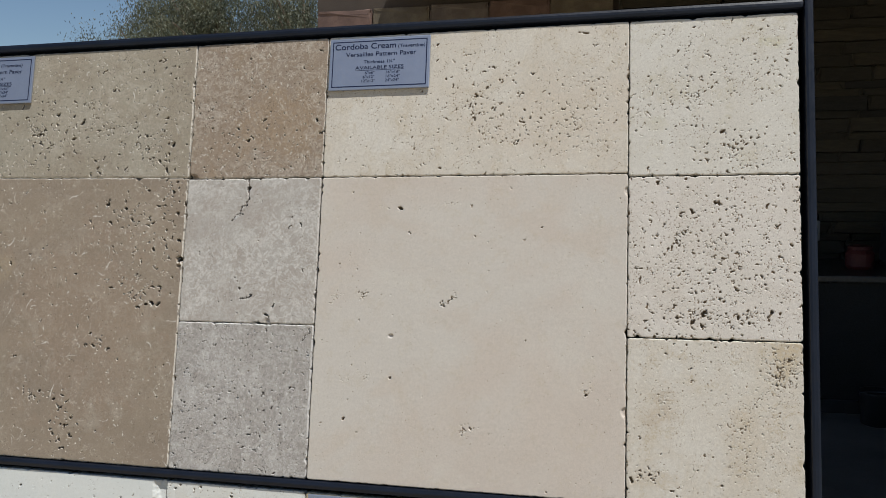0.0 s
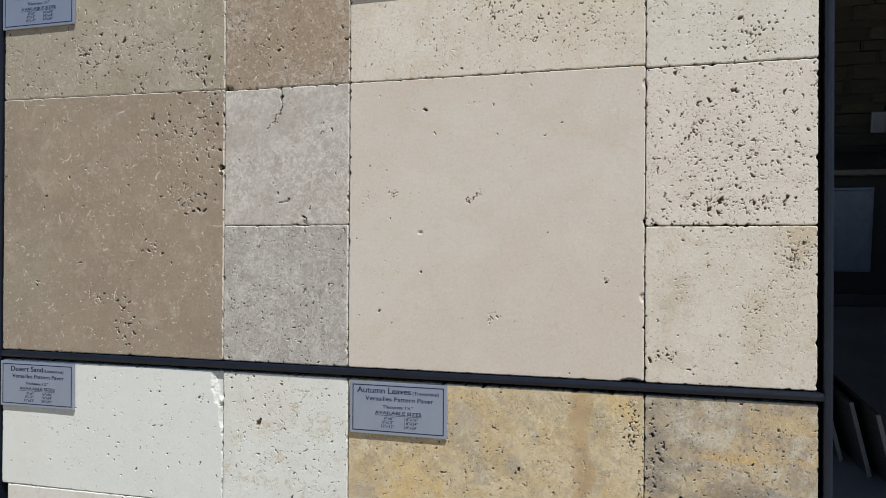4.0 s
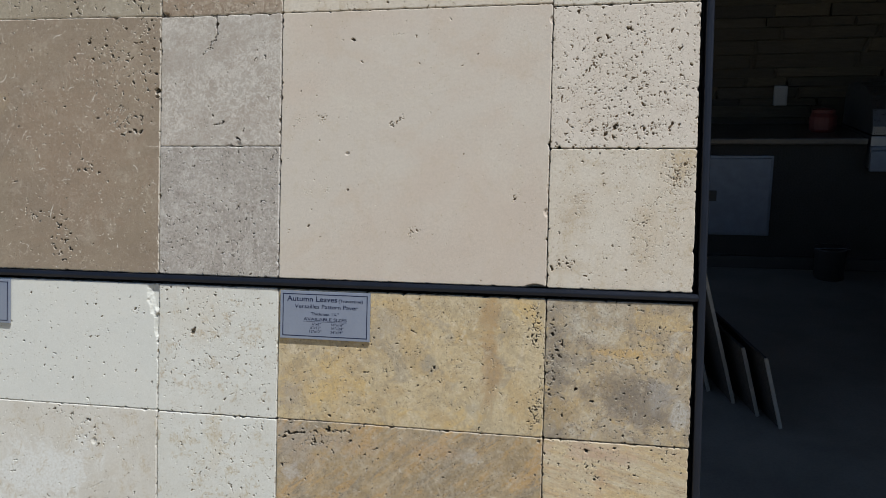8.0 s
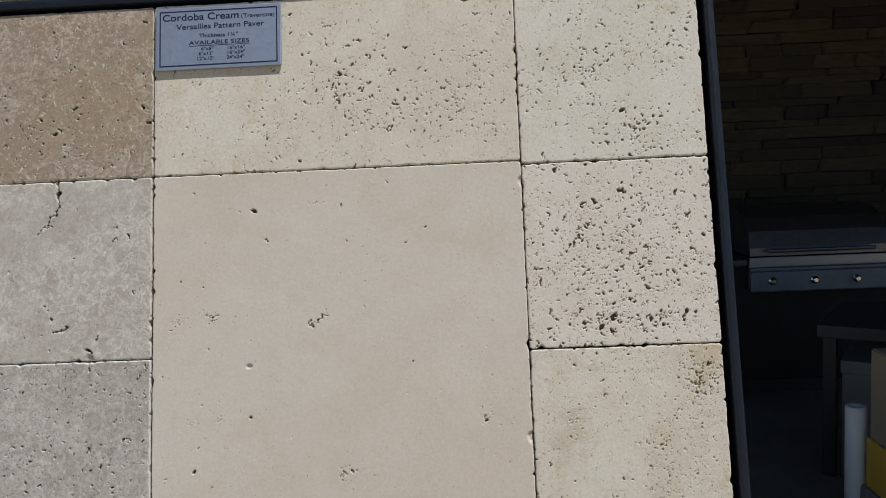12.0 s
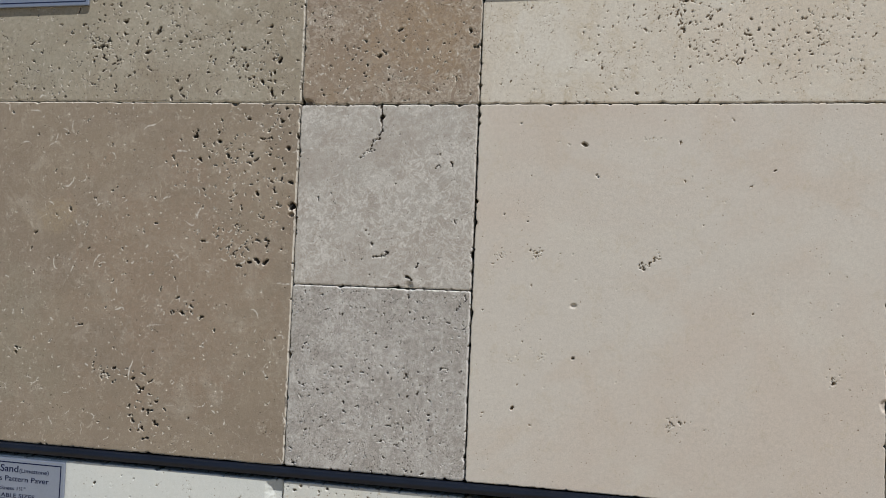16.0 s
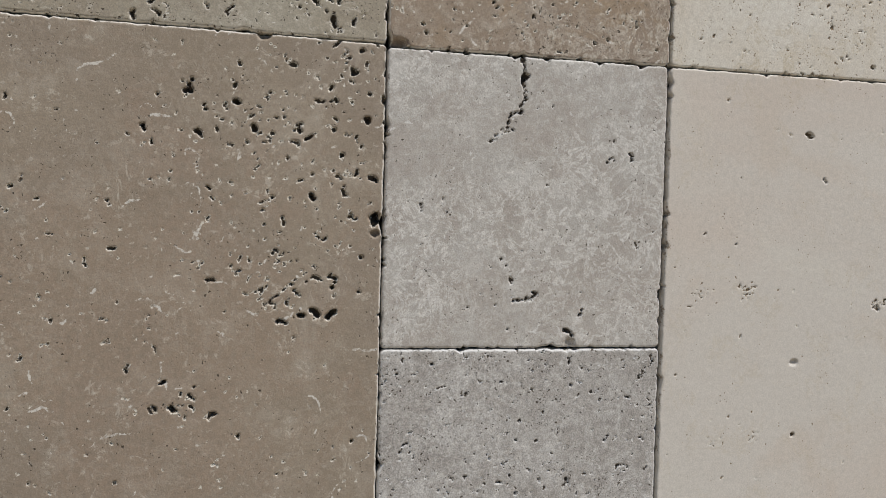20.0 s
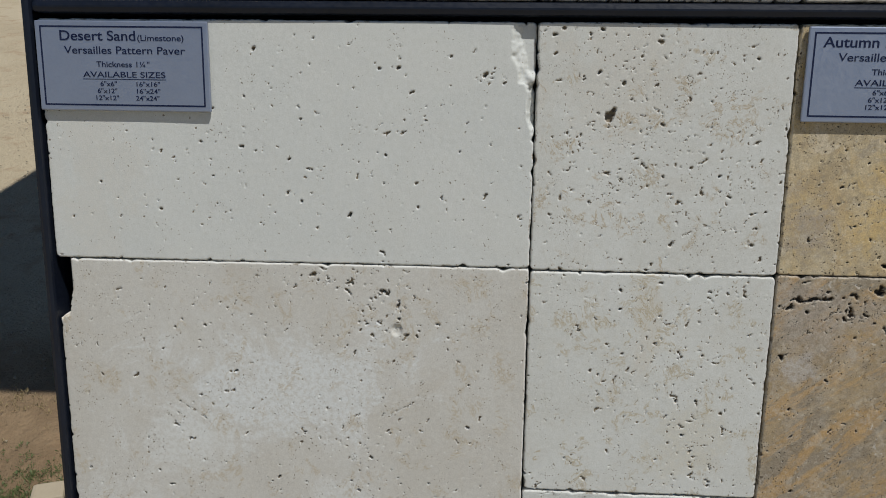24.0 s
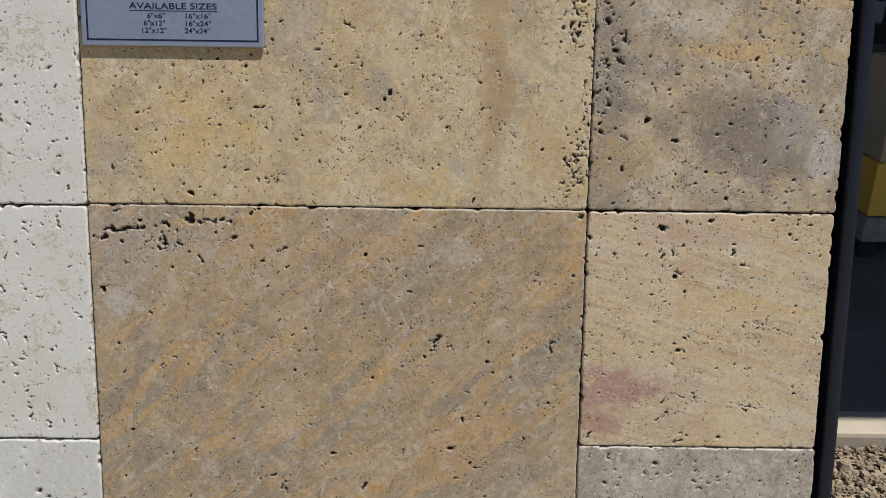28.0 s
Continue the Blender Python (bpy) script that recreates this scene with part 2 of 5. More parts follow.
M = {
    "steel": plain("black_painted_steel", (0.007, 0.010, 0.019), 0.42, 0.0, 0.3, 20, 0.0002, 300, spec=0.32),
    "backing": plain("black_backing", (0.012, 0.012, 0.013), 0.9, 0, 0.3, 9),
    "plate": plain("grey_plate", (0.31, 0.345, 0.43), 0.45, 0.6, 0.06, 30, 0.0, 400),
    "ink": plain("navy_ink", (0.012, 0.018, 0.05), 0.8, 0, 0.1, 60, spec=0.15),
    # patio concrete, wood and island: colours lowered to deepen the shade there
    "concrete": plain("concrete", (0.18, 0.163, 0.138), 0.85, 0, 0.25, 3, 0.002, 90),
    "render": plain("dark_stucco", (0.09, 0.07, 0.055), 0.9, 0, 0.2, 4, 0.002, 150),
    "wood": plain("darkened_wood", (0.035, 0.024, 0.018), 0.7, 0, 0.3, 6, 0.0015, 60),
    "island": plain("darkened_island_block", (0.012, 0.0115, 0.012), 0.8, 0, 0.3, 8, 0.002, 100),
    "granite": plain("dark_granite", (0.06, 0.055, 0.05), 0.35, 0, 0.4, 60, 0, 500),
    "stainless": plain("stainless_steel", (0.22, 0.235, 0.27), 0.38, 1.0, 0.1, 14, 0, 300),
    "hood": plain("dark_grill_hood", (0.13, 0.135, 0.15), 0.35, 0.8, 0.04, 9),
    "knob": plain("chrome", (0.6, 0.6, 0.62), 0.15, 1.0, 0.05),
    "door_steel": plain("dull_stainless", (0.135, 0.16, 0.215), 0.5, 0.7, 0.15, 14, 0, 300),
    "box_white": plain("greyish_board", (0.20, 0.19, 0.17), 0.6, 0, 0.08),
    "pink": plain("faded_pink_paint", (0.42, 0.22, 0.17), 0.75, 0, 0.35, 1.5, 0, 14),
    # paler copy of the slab's concrete, painted for its sunlit strip
    "kerb": plain("sunlit_concrete", (0.46, 0.40, 0.30), 0.9, 0, 0.2, 6, 0.002, 90),
    "gravel": plain("tan_gravel", (0.30, 0.235, 0.155), 0.9, 0, 0.45, 25, 0.002, 80),
    "white": plain("white_plastic", (0.74, 0.75, 0.76), 0.5, 0, 0.06),
    # white plastic, its colour dimmed for the patio's shade
    "outlet": plain("dimmed_white_plastic", (0.20, 0.205, 0.215), 0.6, 0, 0.06),
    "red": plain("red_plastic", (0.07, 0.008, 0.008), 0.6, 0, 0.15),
    "table_top": plain("dark_grey_table_top", (0.03, 0.031, 0.032), 0.5, 0, 0.2),
    "yellow": plain("yellow_card", (0.70, 0.43, 0.06), 0.7, 0, 0.12),
    "tan": plain("tan_card", (0.36, 0.30, 0.21), 0.8, 0, 0.12),
    "black": plain("black_plastic", (0.02, 0.02, 0.022), 0.5, 0, 0.2),
    "orange": plain("orange_container_paint", (0.78, 0.38, 0.02), 0.5, 0, 0.08, 1.2, 0, 20),
    "pale": plain("pale_container_paint", (0.60, 0.67, 0.66), 0.55, 0, 0.1, 1.2, 0, 20),
    "rust": plain("rusty_red_paint", (0.06, 0.024, 0.022), 0.75, 0, 0.4, 1.5, 0, 14),
    "tan_metal": plain("tan_metal", (0.20, 0.165, 0.10), 0.6, 0, 0.15, 1),
    "truck": plain("white_truck_paint", (0.72, 0.73, 0.74), 0.3, 0, 0.05, 1),
    "tyre": plain("tyre_rubber", (0.02, 0.02, 0.02), 0.9, 0, 0.2),
    "glass": plain("dark_glass", (0.03, 0.04, 0.05), 0.06, 0, 0.05),
    "bark": plain("bark", (0.20, 0.15, 0.11), 0.9, 0, 0.4, 3, 0.01, 12),
    "leaf": plain("leaf", (0.045, 0.058, 0.036), 0.6, 0, 0.45, 0.8, 0, 5, other=(0.088, 0.088, 0.046)),
    "weed": plain("weed_leaf", (0.085, 0.125, 0.035), 0.6, 0, 0.3, 9, other=(0.11, 0.125, 0.045)),
    "dry": plain("dry_straw", (0.34, 0.26, 0.13), 0.8, 0, 0.3, 9),
    "rock": plain("grey_rock", (0.30, 0.28, 0.25), 0.9, 0, 0.35, 12, 0.002, 80),
    "pebble": plain("sandy_pebble", (0.41, 0.345, 0.25), 0.9, 0, 0.35, 12, 0.002, 80),
    "panel_edge": plain("pale_panel_edge", (0.22, 0.215, 0.205), 0.7, 0, 0.2, 12),
    "panel_face": plain("dark_panel_face", (0.022, 0.02, 0.02), 0.7, 0, 0.3, 12),
}


# ---- mesh helpers ----
def mesh_object(name, bm, material, parent=None, label="", m=None, smooth=False):
    data = bpy.data.meshes.new(name)
    bm.to_mesh(data)
    bm.free()
    if smooth:
        data.polygons.foreach_set("use_smooth", [True] * len(data.polygons))
    data.materials.append(material)
    ob = new(name, data)
    ob.parent = parent
    if m is not None:
        ob.matrix_basis = m
    if label:
        tagged(ob, label)
    return ob


def part(name, bm, material, parent, label="", m=None, smooth=False):
    return mesh_object(name, bm, material, parent, label, m, smooth)


def thing(name, m, label, category, group="", kind=""):
    ob = new(name)
    ob.matrix_basis = m
    ob.empty_display_size = 0.1
    return tagged(ob, label, category, group, kind)


def box(x0, x1, y0, y1, z0, z1, bevel=0.0, bm=None):
    """A block with bevelled edges."""
    out = bm or bmesh.new()
    tmp = bmesh.new()
    bmesh.ops.create_cube(tmp, size=1)
    bmesh.ops.transform(tmp, matrix=Matrix.LocRotScale(((x0 + x1) / 2, (y0 + y1) / 2, (z0 + z1) / 2), None, (x1 - x0, y1 - y0, z1 - z0)), verts=tmp.verts)
    if bevel:
        bmesh.ops.bevel(tmp, geom=tmp.edges[:], offset=bevel, segments=2, affect="EDGES", profile=0.6)
    data = bpy.data.meshes.new("tmp")
    tmp.to_mesh(data)
    tmp.free()
    out.from_mesh(data)
    bpy.data.meshes.remove(data)
    return out


def tube(a, b, r0, r1=None, sides=10, bm=None):
    """A round bar from a to b, tapered if r1 is given."""
    out = bm or bmesh.new()
    a, b = Vector(a), Vector(b)
    turn = (b - a).to_track_quat("Z", "Y").to_matrix().to_4x4()
    rings = []
    for p, r in ((a, r0), (b, r0 if r1 is None else r1)):
        rings.append([out.verts.new(p + (turn @ Vector((r * math.cos(2 * math.pi * i / sides), r * math.sin(2 * math.pi * i / sides), 0)))) for i in range(sides)])
    for i in range(sides):
        j = (i + 1) % sides
        out.faces.new((rings[0][i], rings[0][j], rings[1][j], rings[1][i]))
    out.faces.new(rings[0][::-1])
    out.faces.new(rings[1])
    return out


def lathe(profile, sides=20, bm=None, axis="Z"):
    """A turned shape from (radius, height) pairs."""
    out = bm or bmesh.new()
    rings = []
    for r, h in profile:
        ring = []
        for i in range(sides):
            c, s = r * math.cos(2 * math.pi * i / sides), r * math.sin(2 * math.pi * i / sides)
            ring.append(out.verts.new((c, s, h) if axis == "Z" else (c, h, s)))
        rings.append(ring)
    for p, q in zip(rings, rings[1:]):
        for i in range(sides):
            j = (i + 1) % sides
            out.faces.new((p[i], p[j], q[j], q[i]))
    for ring in (rings[0], rings[-1]):
        out.faces.new(ring)
    bmesh.ops.recalc_face_normals(out, faces=out.faces[:])
    return out


def smooth_noise(x, z, scale, seed, octaves=3):
    """Fractal value noise in numpy, about -1 to 1."""
    total, amp, norm = np.zeros(np.broadcast(x, z).shape), 1.0, 0.0
    for o in range(octaves):
        lattice = np.random.RandomState(seed * 13 + o).rand(64, 64) * 2 - 1
        u, v = x * scale * 2**o + 17.3 + o, z * scale * 2**o + 9.1 + o
        i, j = np.floor(u).astype(int), np.floor(v).astype(int)
        f, g = u - i, v - j
        f, g = f * f * (3 - 2 * f), g * g * (3 - 2 * g)
        i0, i1, j0, j1 = i % 64, (i + 1) % 64, j % 64, (j + 1) % 64
        total += amp * ((lattice[i0, j0] * (1 - f) + lattice[i1, j0] * f) * (1 - g) + (lattice[i0, j1] * (1 - f) + lattice[i1, j1] * f) * g)
        norm += amp
        amp *= 0.5
    return total / norm


def grid_mesh(name, verts, nx, nz, keep=None):
    """A mesh from a lattice of nx by nz vertices, without the cells that keep leaves out."""
    k = np.arange(nx * nz).reshape(nz, nx)
    quads = np.stack([k[:-1, :-1], k[:-1, 1:], k[1:, 1:], k[1:, :-1]], -1)
    quads = quads[keep] if keep is not None else quads.reshape(-1, 4)
    return quads_mesh(name, verts, quads)


def quads_mesh(name, verts, quads):
    data = bpy.data.meshes.new(name)
    data.vertices.add(len(verts))
    data.vertices.foreach_set("co", np.asarray(verts, np.float32).ravel())
    data.loops.add(quads.size)
    data.loops.foreach_set("vertex_index", quads.astype(np.int32).ravel())
    data.polygons.add(len(quads))
    data.polygons.foreach_set("loop_start", np.arange(0, quads.size, 4, dtype=np.int32))
    data.polygons.foreach_set("use_smooth", np.ones(len(quads), bool))
    data.update(calc_edges=True)
    return data


GRAIN = 0.00096   # spacing of a paver's surface mesh
THICK = 0.030


def paver_mesh(w, h, seed, pits=200, size=(0.0012, 0.0035), depth=1.0, crowd=0.5, slots=0.3, fixed=(), chips=14, notch=None, rounding=0.0016, cracks=(), clusters=(), breaks=(), grain=GRAIN, skew=(0.0, 0.0), shells=(0, 0.0, 0.0)):
    """A tumbled paver, its face towards -y: rounded, chipped arrises, pits pressed into the face.
    fixed: pits as (x, z, radius, stretch, turn); notch: (x, z, half width, half height) broken clean out of an edge;
    clusters: (x, z, reach across, reach up, number, least, greatest radius) of crowded pits; breaks: (x, z, half width, half height, depth) of broken arrises;
    skew: slope of its lower and upper edge; shells: number, least and greatest length of curved shell marks."""
    rng = np.random.RandomState(seed)
    def lines(length):
        # closer lines along the arrises
        rim = np.array([0, 0.25, 0.5, 0.75, 1.0, 1.3, 1.6, 2.0, 2.4, 2.9, 3.5]) / 1000
        core = np.linspace(rim[-1] + grain, length - rim[-1] - grain, int(round(length / grain)))
        return np.concatenate([rim, core, length - rim[::-1]]) - length / 2

    xs, zs = lines(w), lines(h)
    nx, nz = len(xs), len(zs)
    X, Z = np.meshgrid(xs, zs)
    # arrises: how far each point lies inside the worn outline
    wob = lambda c, k: 0.0002 + 0.0009 * smooth_noise(c, np.zeros_like(c) + k, 70, seed + k, 4) ** 2 + 0.0003 * smooth_noise(c, np.zeros_like(c) + k, 12, seed + k, 2) + 0.00035 * smooth_noise(c, np.zeros_like(c) + k, 420, seed + k, 2)  # noqa: E731
    left, right = X + w / 2 - wob(Z, 1), w / 2 - X - wob(Z, 2)
    low, high = Z + h / 2 - wob(X, 3), h / 2 - Z - wob(X, 4)
    for _ in range(chips * 3):
        side, s = rng.randint(4), rng.uniform(-0.48, 0.48)
        a, b = 0.0007 + 0.0035 * rng.rand() ** 2, 0.0004 + 0.0018 * rng.rand() ** 2
        c, k = (Z, s * h) if side < 2 else (X, s * w)
        bite = b * np.exp(-(((c - k) / a) ** 2))
        edge = (left, right, low, high)[side]
        edge -= bite
    inner = np.minimum(np.minimum(left, right), np.minimum(low, high))
    corner = 0.0035
    for ex, ez in ((left, low), (left, high), (right, low), (right, high)):
        u, v = corner - ex, corner - ez
        inner = np.where((u > 0) & (v > 0), np.minimum(inner, corner - np.hypot(u, v)), inner)
    e = np.clip((rounding - inner) / rounding, 0, 3)
    H = -np.where(e < 1, rounding * (1 - np.sqrt(np.clip(1 - e * e, 0, 1))), rounding + 0.018 * (e - 1))
    H += 0.0005 * smooth_noise(X, Z, 9, seed + 7, 3) + 0.00007 * smooth_noise(X, Z, 110, seed + 8, 3)
    soil_shade = np.full(H.shape, -1.2)   # signed distance into the nearest pit, in millimetres
    soil_shade = np.maximum(soil_shade, np.clip((e - 1.35) * 3, -1.2, 1.5))   # and grime with painted shade in the joints
    mask = smooth_noise(X, Z, 16, seed + 9, 3)
    warp = smooth_noise(X, Z, 330, seed + 10, 2)

    def press(px, pz, r, stretch, turn, deep):
        reach = r * stretch * 1.5 + 0.003
        i0, i1 = np.searchsorted(xs, (px - reach, px + reach))
        j0, j1 = np.searchsorted(zs, (pz - reach, pz + reach))
        if i1 - i0 < 1 or j1 - j0 < 1:
            return
        s = np.s_[j0:j1, i0:i1]
        dx, dz = X[s] - px, Z[s] - pz
        c, q = math.cos(turn), math.sin(turn)
        u, v = (dx * c + dz * q) / stretch, -dx * q + dz * c
        d = np.hypot(u, v) / r + 0.65 * warp[s]
        k = np.clip((1.1 - d) / 0.3, 0, 1)
        k = k * k * (3 - 2 * k)
        H[s] -= np.maximum(0, deep * k - np.clip(-H[s] - rounding, 0, deep))
        soil_shade[s] = np.maximum(soil_shade[s], np.clip((1.0 - d) * r * 1000, -1.2, 2.0))

    def hollow(px, pz, r, stretch, turn, deep):
        """A pit of one to four joined lobes, so that its outline is bent and uneven."""
        lobes = 1 + (rng.rand() < 0.75) + (rng.rand() < 0.5) + (stretch > 1.6)
        if lobes == 1 or r < 0.0005:
            return press(px, pz, r, min(stretch, 1.5), turn, deep)
        way, step = turn, r * stretch * 0.75
        bx, bz = px - math.cos(turn) * step * (lobes - 1) / 2, pz - math.sin(turn) * step * (lobes - 1) / 2
        for _ in range(lobes):
            press(bx, bz, r * rng.uniform(0.5, 0.95), rng.uniform(1.0, 1.5), way, deep * rng.uniform(0.7, 1.0))
            way += rng.normal(0, 0.7)
            bx, bz = bx + step * rng.uniform(0.7, 1.2) * math.cos(way), bz + step * rng.uniform(0.7, 1.2) * math.sin(way)

    made = 0
    for _ in range(pits * 6):
        if made >= pits:
            break
        px, pz = rng.uniform(-w / 2, w / 2), rng.uniform(-h / 2, h / 2)
        m = mask[min(nz - 1, np.searchsorted(zs, pz)), min(nx - 1, np.searchsorted(xs, px))]
        odds = 1 - crowd + crowd * np.clip(0.5 + 2.2 * m, 0, 1)
        if rng.rand() > odds:
            continue
        r = size[0] + (size[1] - size[0]) * rng.rand() ** 4.5
        stretch = 1 + (rng.rand() < slots) * rng.uniform(0.6, 2.2)
        hollow(px, pz, r, stretch, rng.uniform(0, 6.3), depth * rng.uniform(1.6, 2.6) * r)
        made += 1
    for cx, cz, rx, rz, count, least, most in clusters:
        for _ in range(count):
            r = least + (most - least) * rng.rand() ** 2.6
            hollow(cx + rng.normal(0, 0.5) * rx, cz + rng.normal(0, 0.5) * rz, r, 1 + (rng.rand() < slots) * rng.uniform(0.4, 1.8), rng.uniform(0, 6.3), depth * rng.uniform(1.6, 2.6) * r)
    for px, pz, r, stretch, turn in fixed:
        hollow(px, pz, r, stretch, radians(turn), depth * 1.9 * r + 0.001)
    for ax, az, bx, bz, wide in cracks:
        n = max(3, int(math.hypot(bx - ax, bz - az) / (wide * 0.8)))
        for i in range(n + 1):
            f = i / n
            j = 0.0050 * smooth_noise(np.array([f * 0.2]), np.array([ax]), 40, seed + 21, 2)[0]
            press(ax + (bx - ax) * f + j, az + (bz - az) * f - j, wide * rng.choice((0.35, 0.45, 0.5, 0.6, 1.2)), 1.4, math.atan2(bz - az, bx - ax), wide * 2.4)
    for bx, bz, hw, hh, deep in breaks:
        d = np.hypot((X - bx) / hw, (Z - bz) / hh) + 0.25 * smooth_noise(X, Z, 120, seed + 12, 3)
        H -= deep * np.clip((1.0 - d) * 2.2, 0, 1)
    shell = np.full(H.shape, -1.2)   # signed distance into the nearest shell mark, in millimetres
    for _ in range(shells[0]):
        long = shells[1] + (shells[2] - shells[1]) * rng.rand() ** 2
        steps = max(4, int(long / 0.0009))
        way = rng.uniform(0, 6.3) + np.cumsum(rng.normal(0, 0.22, steps) + rng.normal(0, 0.13))
        px = rng.uniform(-w / 2, w / 2) + np.cumsum(np.cos(way)) * 0.0009
        pz = rng.uniform(-h / 2, h / 2) + np.cumsum(np.sin(way)) * 0.0009
        rad = (0.0003 + 0.0007 * rng.rand() ** 1.5) * np.sin(np.linspace(0.3, 2.9, steps))
        i0, i1 = np.searchsorted(xs, (px.min() - 0.002, px.max() + 0.002))
        j0, j1 = np.searchsorted(zs, (pz.min() - 0.002, pz.max() + 0.002))
        if i1 - i0 < 1 or j1 - j0 < 1:
            continue
        cut = np.s_[j0:j1, i0:i1]
        near = (rad - np.hypot(X[cut][..., None] - px, Z[cut][..., None] - pz)).max(-1)
        shell[cut] = np.maximum(shell[cut], np.clip(near * 1000, -1.2, 1.0))
    keep = None
    if notch:
        cx, cz, hw, hh = notch
        ax, az = np.abs(X - cx) / hw, np.abs(Z - cz) / hh
        d = np.maximum(ax + 0.8 * np.clip(az - 0.55, 0, 1), az) + 0.06 * warp
        H = np.where(d < 1.06, H - 0.02 * np.clip((1.06 - d) / 0.06, 0, 1.2), H)
        inside = d < 0.97
        keep = ~(inside[:-1, :-1] | inside[:-1, 1:] | inside[1:, 1:] | inside[1:, :-1])
    H = np.maximum(H, -0.024)
    up = Z / h + 0.5
    front = np.stack([X, -H, Z + X * (skew[0] * (1 - up) + skew[1] * up)], -1).reshape(-1, 3)
    # sides and back
    k = np.arange(nx * nz).reshape(nz, nx)
    ring = np.concatenate([k[0, :-1], k[:-1, -1], k[-1, :0:-1], k[:0:-1, 0]])
    back = front[ring].copy()
    back[:, 1] = THICK
    n0 = nx * nz
    o = np.arange(len(ring))
    skirt = np.stack([ring, n0 + o, n0 + (o + 1) % len(ring), np.roll(ring, -1)], -1)
    quads = np.stack([k[:-1, :-1], k[:-1, 1:], k[1:, 1:], k[1:, :-1]], -1)
    quads = quads[keep] if keep is not None else quads.reshape(-1, 4)
    data = quads_mesh("paver", np.concatenate([front, back]), np.concatenate([quads, skirt]))
    at = data.attributes.new("soil_shade", "FLOAT", "POINT")
    at.data.foreach_set("value", np.concatenate([soil_shade.ravel(), np.full(len(ring), -1.2)]).astype(np.float32))
    at = data.attributes.new("shell", "FLOAT", "POINT")
    at.data.foreach_set("value", np.concatenate([shell.ravel(), np.full(len(ring), -1.2)]).astype(np.float32))
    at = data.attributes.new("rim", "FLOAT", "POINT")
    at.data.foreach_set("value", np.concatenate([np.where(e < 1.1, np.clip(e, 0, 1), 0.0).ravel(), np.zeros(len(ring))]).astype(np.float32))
    return data


# ---- ground, slab, building ----
def ground_sheet():
    """Bare sandy yard, one sheet out to the horizon, finer near the board."""
    def axis(centre):
        a = np.concatenate([np.linspace(0, 4, 80), np.linspace(4.15, 30, 60), np.geomspace(32, 1800, 30)])
        return np.concatenate([-a[:0:-1], a]) + centre
    xs, ys = axis(0.0), axis(1.0)
    X, Y = np.meshgrid(xs, ys)
    far = np.clip(np.hypot(X, Y) / 40, 0, 1)
    Z = (0.012 * smooth_noise(X, Y, 1.3, 5, 4) + 0.02 * smooth_noise(X, Y, 0.22, 6, 2)) * (1 - 0.5 * far) - 0.012
    slab = (X > 0.3) & (Y > 1.10) & (X < 7.5) & (Y < 8)
    Z = np.where(slab, -0.08, Z)
    n = Nodes("sandy_earth")
    c = n.coords()
    col = n.mix(n.ramp(n.noise(c, 0.7, 6, 0.6, 0.4), 0.35, 0.65), (0.47, 0.393, 0.272), (0.40, 0.325, 0.218))
    col = n.mix(n.ramp(n.noise(c, 5, 5, 0.65), 0.5, 0.75), col, (0.34, 0.24, 0.15))
    sep = n.t.nodes.new("ShaderNodeSeparateXYZ")
    n.t.links.new(c, sep.inputs[0])
    u, v = n.math("ADD", sep.outputs[0], 0.9), n.math("SUBTRACT", sep.outputs[1], 0.4)
    d = n.math("SQRT", n.math("ADD", n.math("MULTIPLY", u, u), n.math("MULTIPLY", v, v)))
    damp = n.ramp(n.math("ADD", d, n.noise(c, 2.2, 4, 0.6)), 1.3, 2.1, 0.85, 0.0)
    col = n.mix(damp, col, n.mix(n.ramp(n.noise(c, 9, 4), 0.4, 0.65), (0.185, 0.118, 0.064), (0.25, 0.165, 0.092)))
    f = n.noise(c, 60, 5, 0.7)
    col = n.mix(n.ramp(f, 0.55, 0.75, 0, 0.6), col, (0.22, 0.165, 0.11))
    n.bump(n.math("ADD", f, n.noise(c, 14, 4, 0.6)), 0.8, 0.02)
    data = grid_mesh("ground", np.stack([X, Y, Z], -1).reshape(-1, 3), len(xs), len(ys))
    data.materials.append(n.done(col, 0.95, 0, 0.2))
    tagged(new("ground", data), "pale tan bare sandy earth yard with pebbles", "ground", kind="structure")


ground_sheet()


def solid(name, dims, mat, label, category, bevel=0.0):
    return tagged(mesh_object(name, box(*dims, bevel), M[mat]), label, category, kind="structure")


BACK = 5.22     # face of the building's rear wall
ROOF_X, ROOF_Y, ROOF_Z = -1.36, 0.50, 2.95
# added strip: the slab's sunlit front edge, painted pale
solid("kerb", (0.25, 7.2, 1.050, 1.158, -0.09, 0.038), "kerb", "pale front strip of the patio slab, painted as sunlit", "kerb", 0.012)
solid("pavement", (0.25, 7.2, 1.16, 7.0, -0.09, 0.035), "concrete", "grey concrete patio slab with a worn edge", "pavement", 0.012)
solid("roof", (ROOF_X, 7.2, ROOF_Y, 7.0, ROOF_Z, ROOF_Z + 0.28), "wood", "darkened wooden patio roof", "roof", 0.01)
# unseen wall, added to keep side light out of the patio
solid("unseen_wall_east", (7.0, 7.2, 1.4, 7.0, 0.035, ROOF_Z), "render", "unseen dark stucco side wall added to shade the patio", "wall")
for i in range(7):
    solid("beam", (ROOF_X + 0.1, 7.0, 1.0 + i * 0.75, 1.09 + i * 0.75, ROOF_Z - 0.16, ROOF_Z - 0.002), "wood", "darkened wooden roof beam under the patio roof", "beam", 0.006)
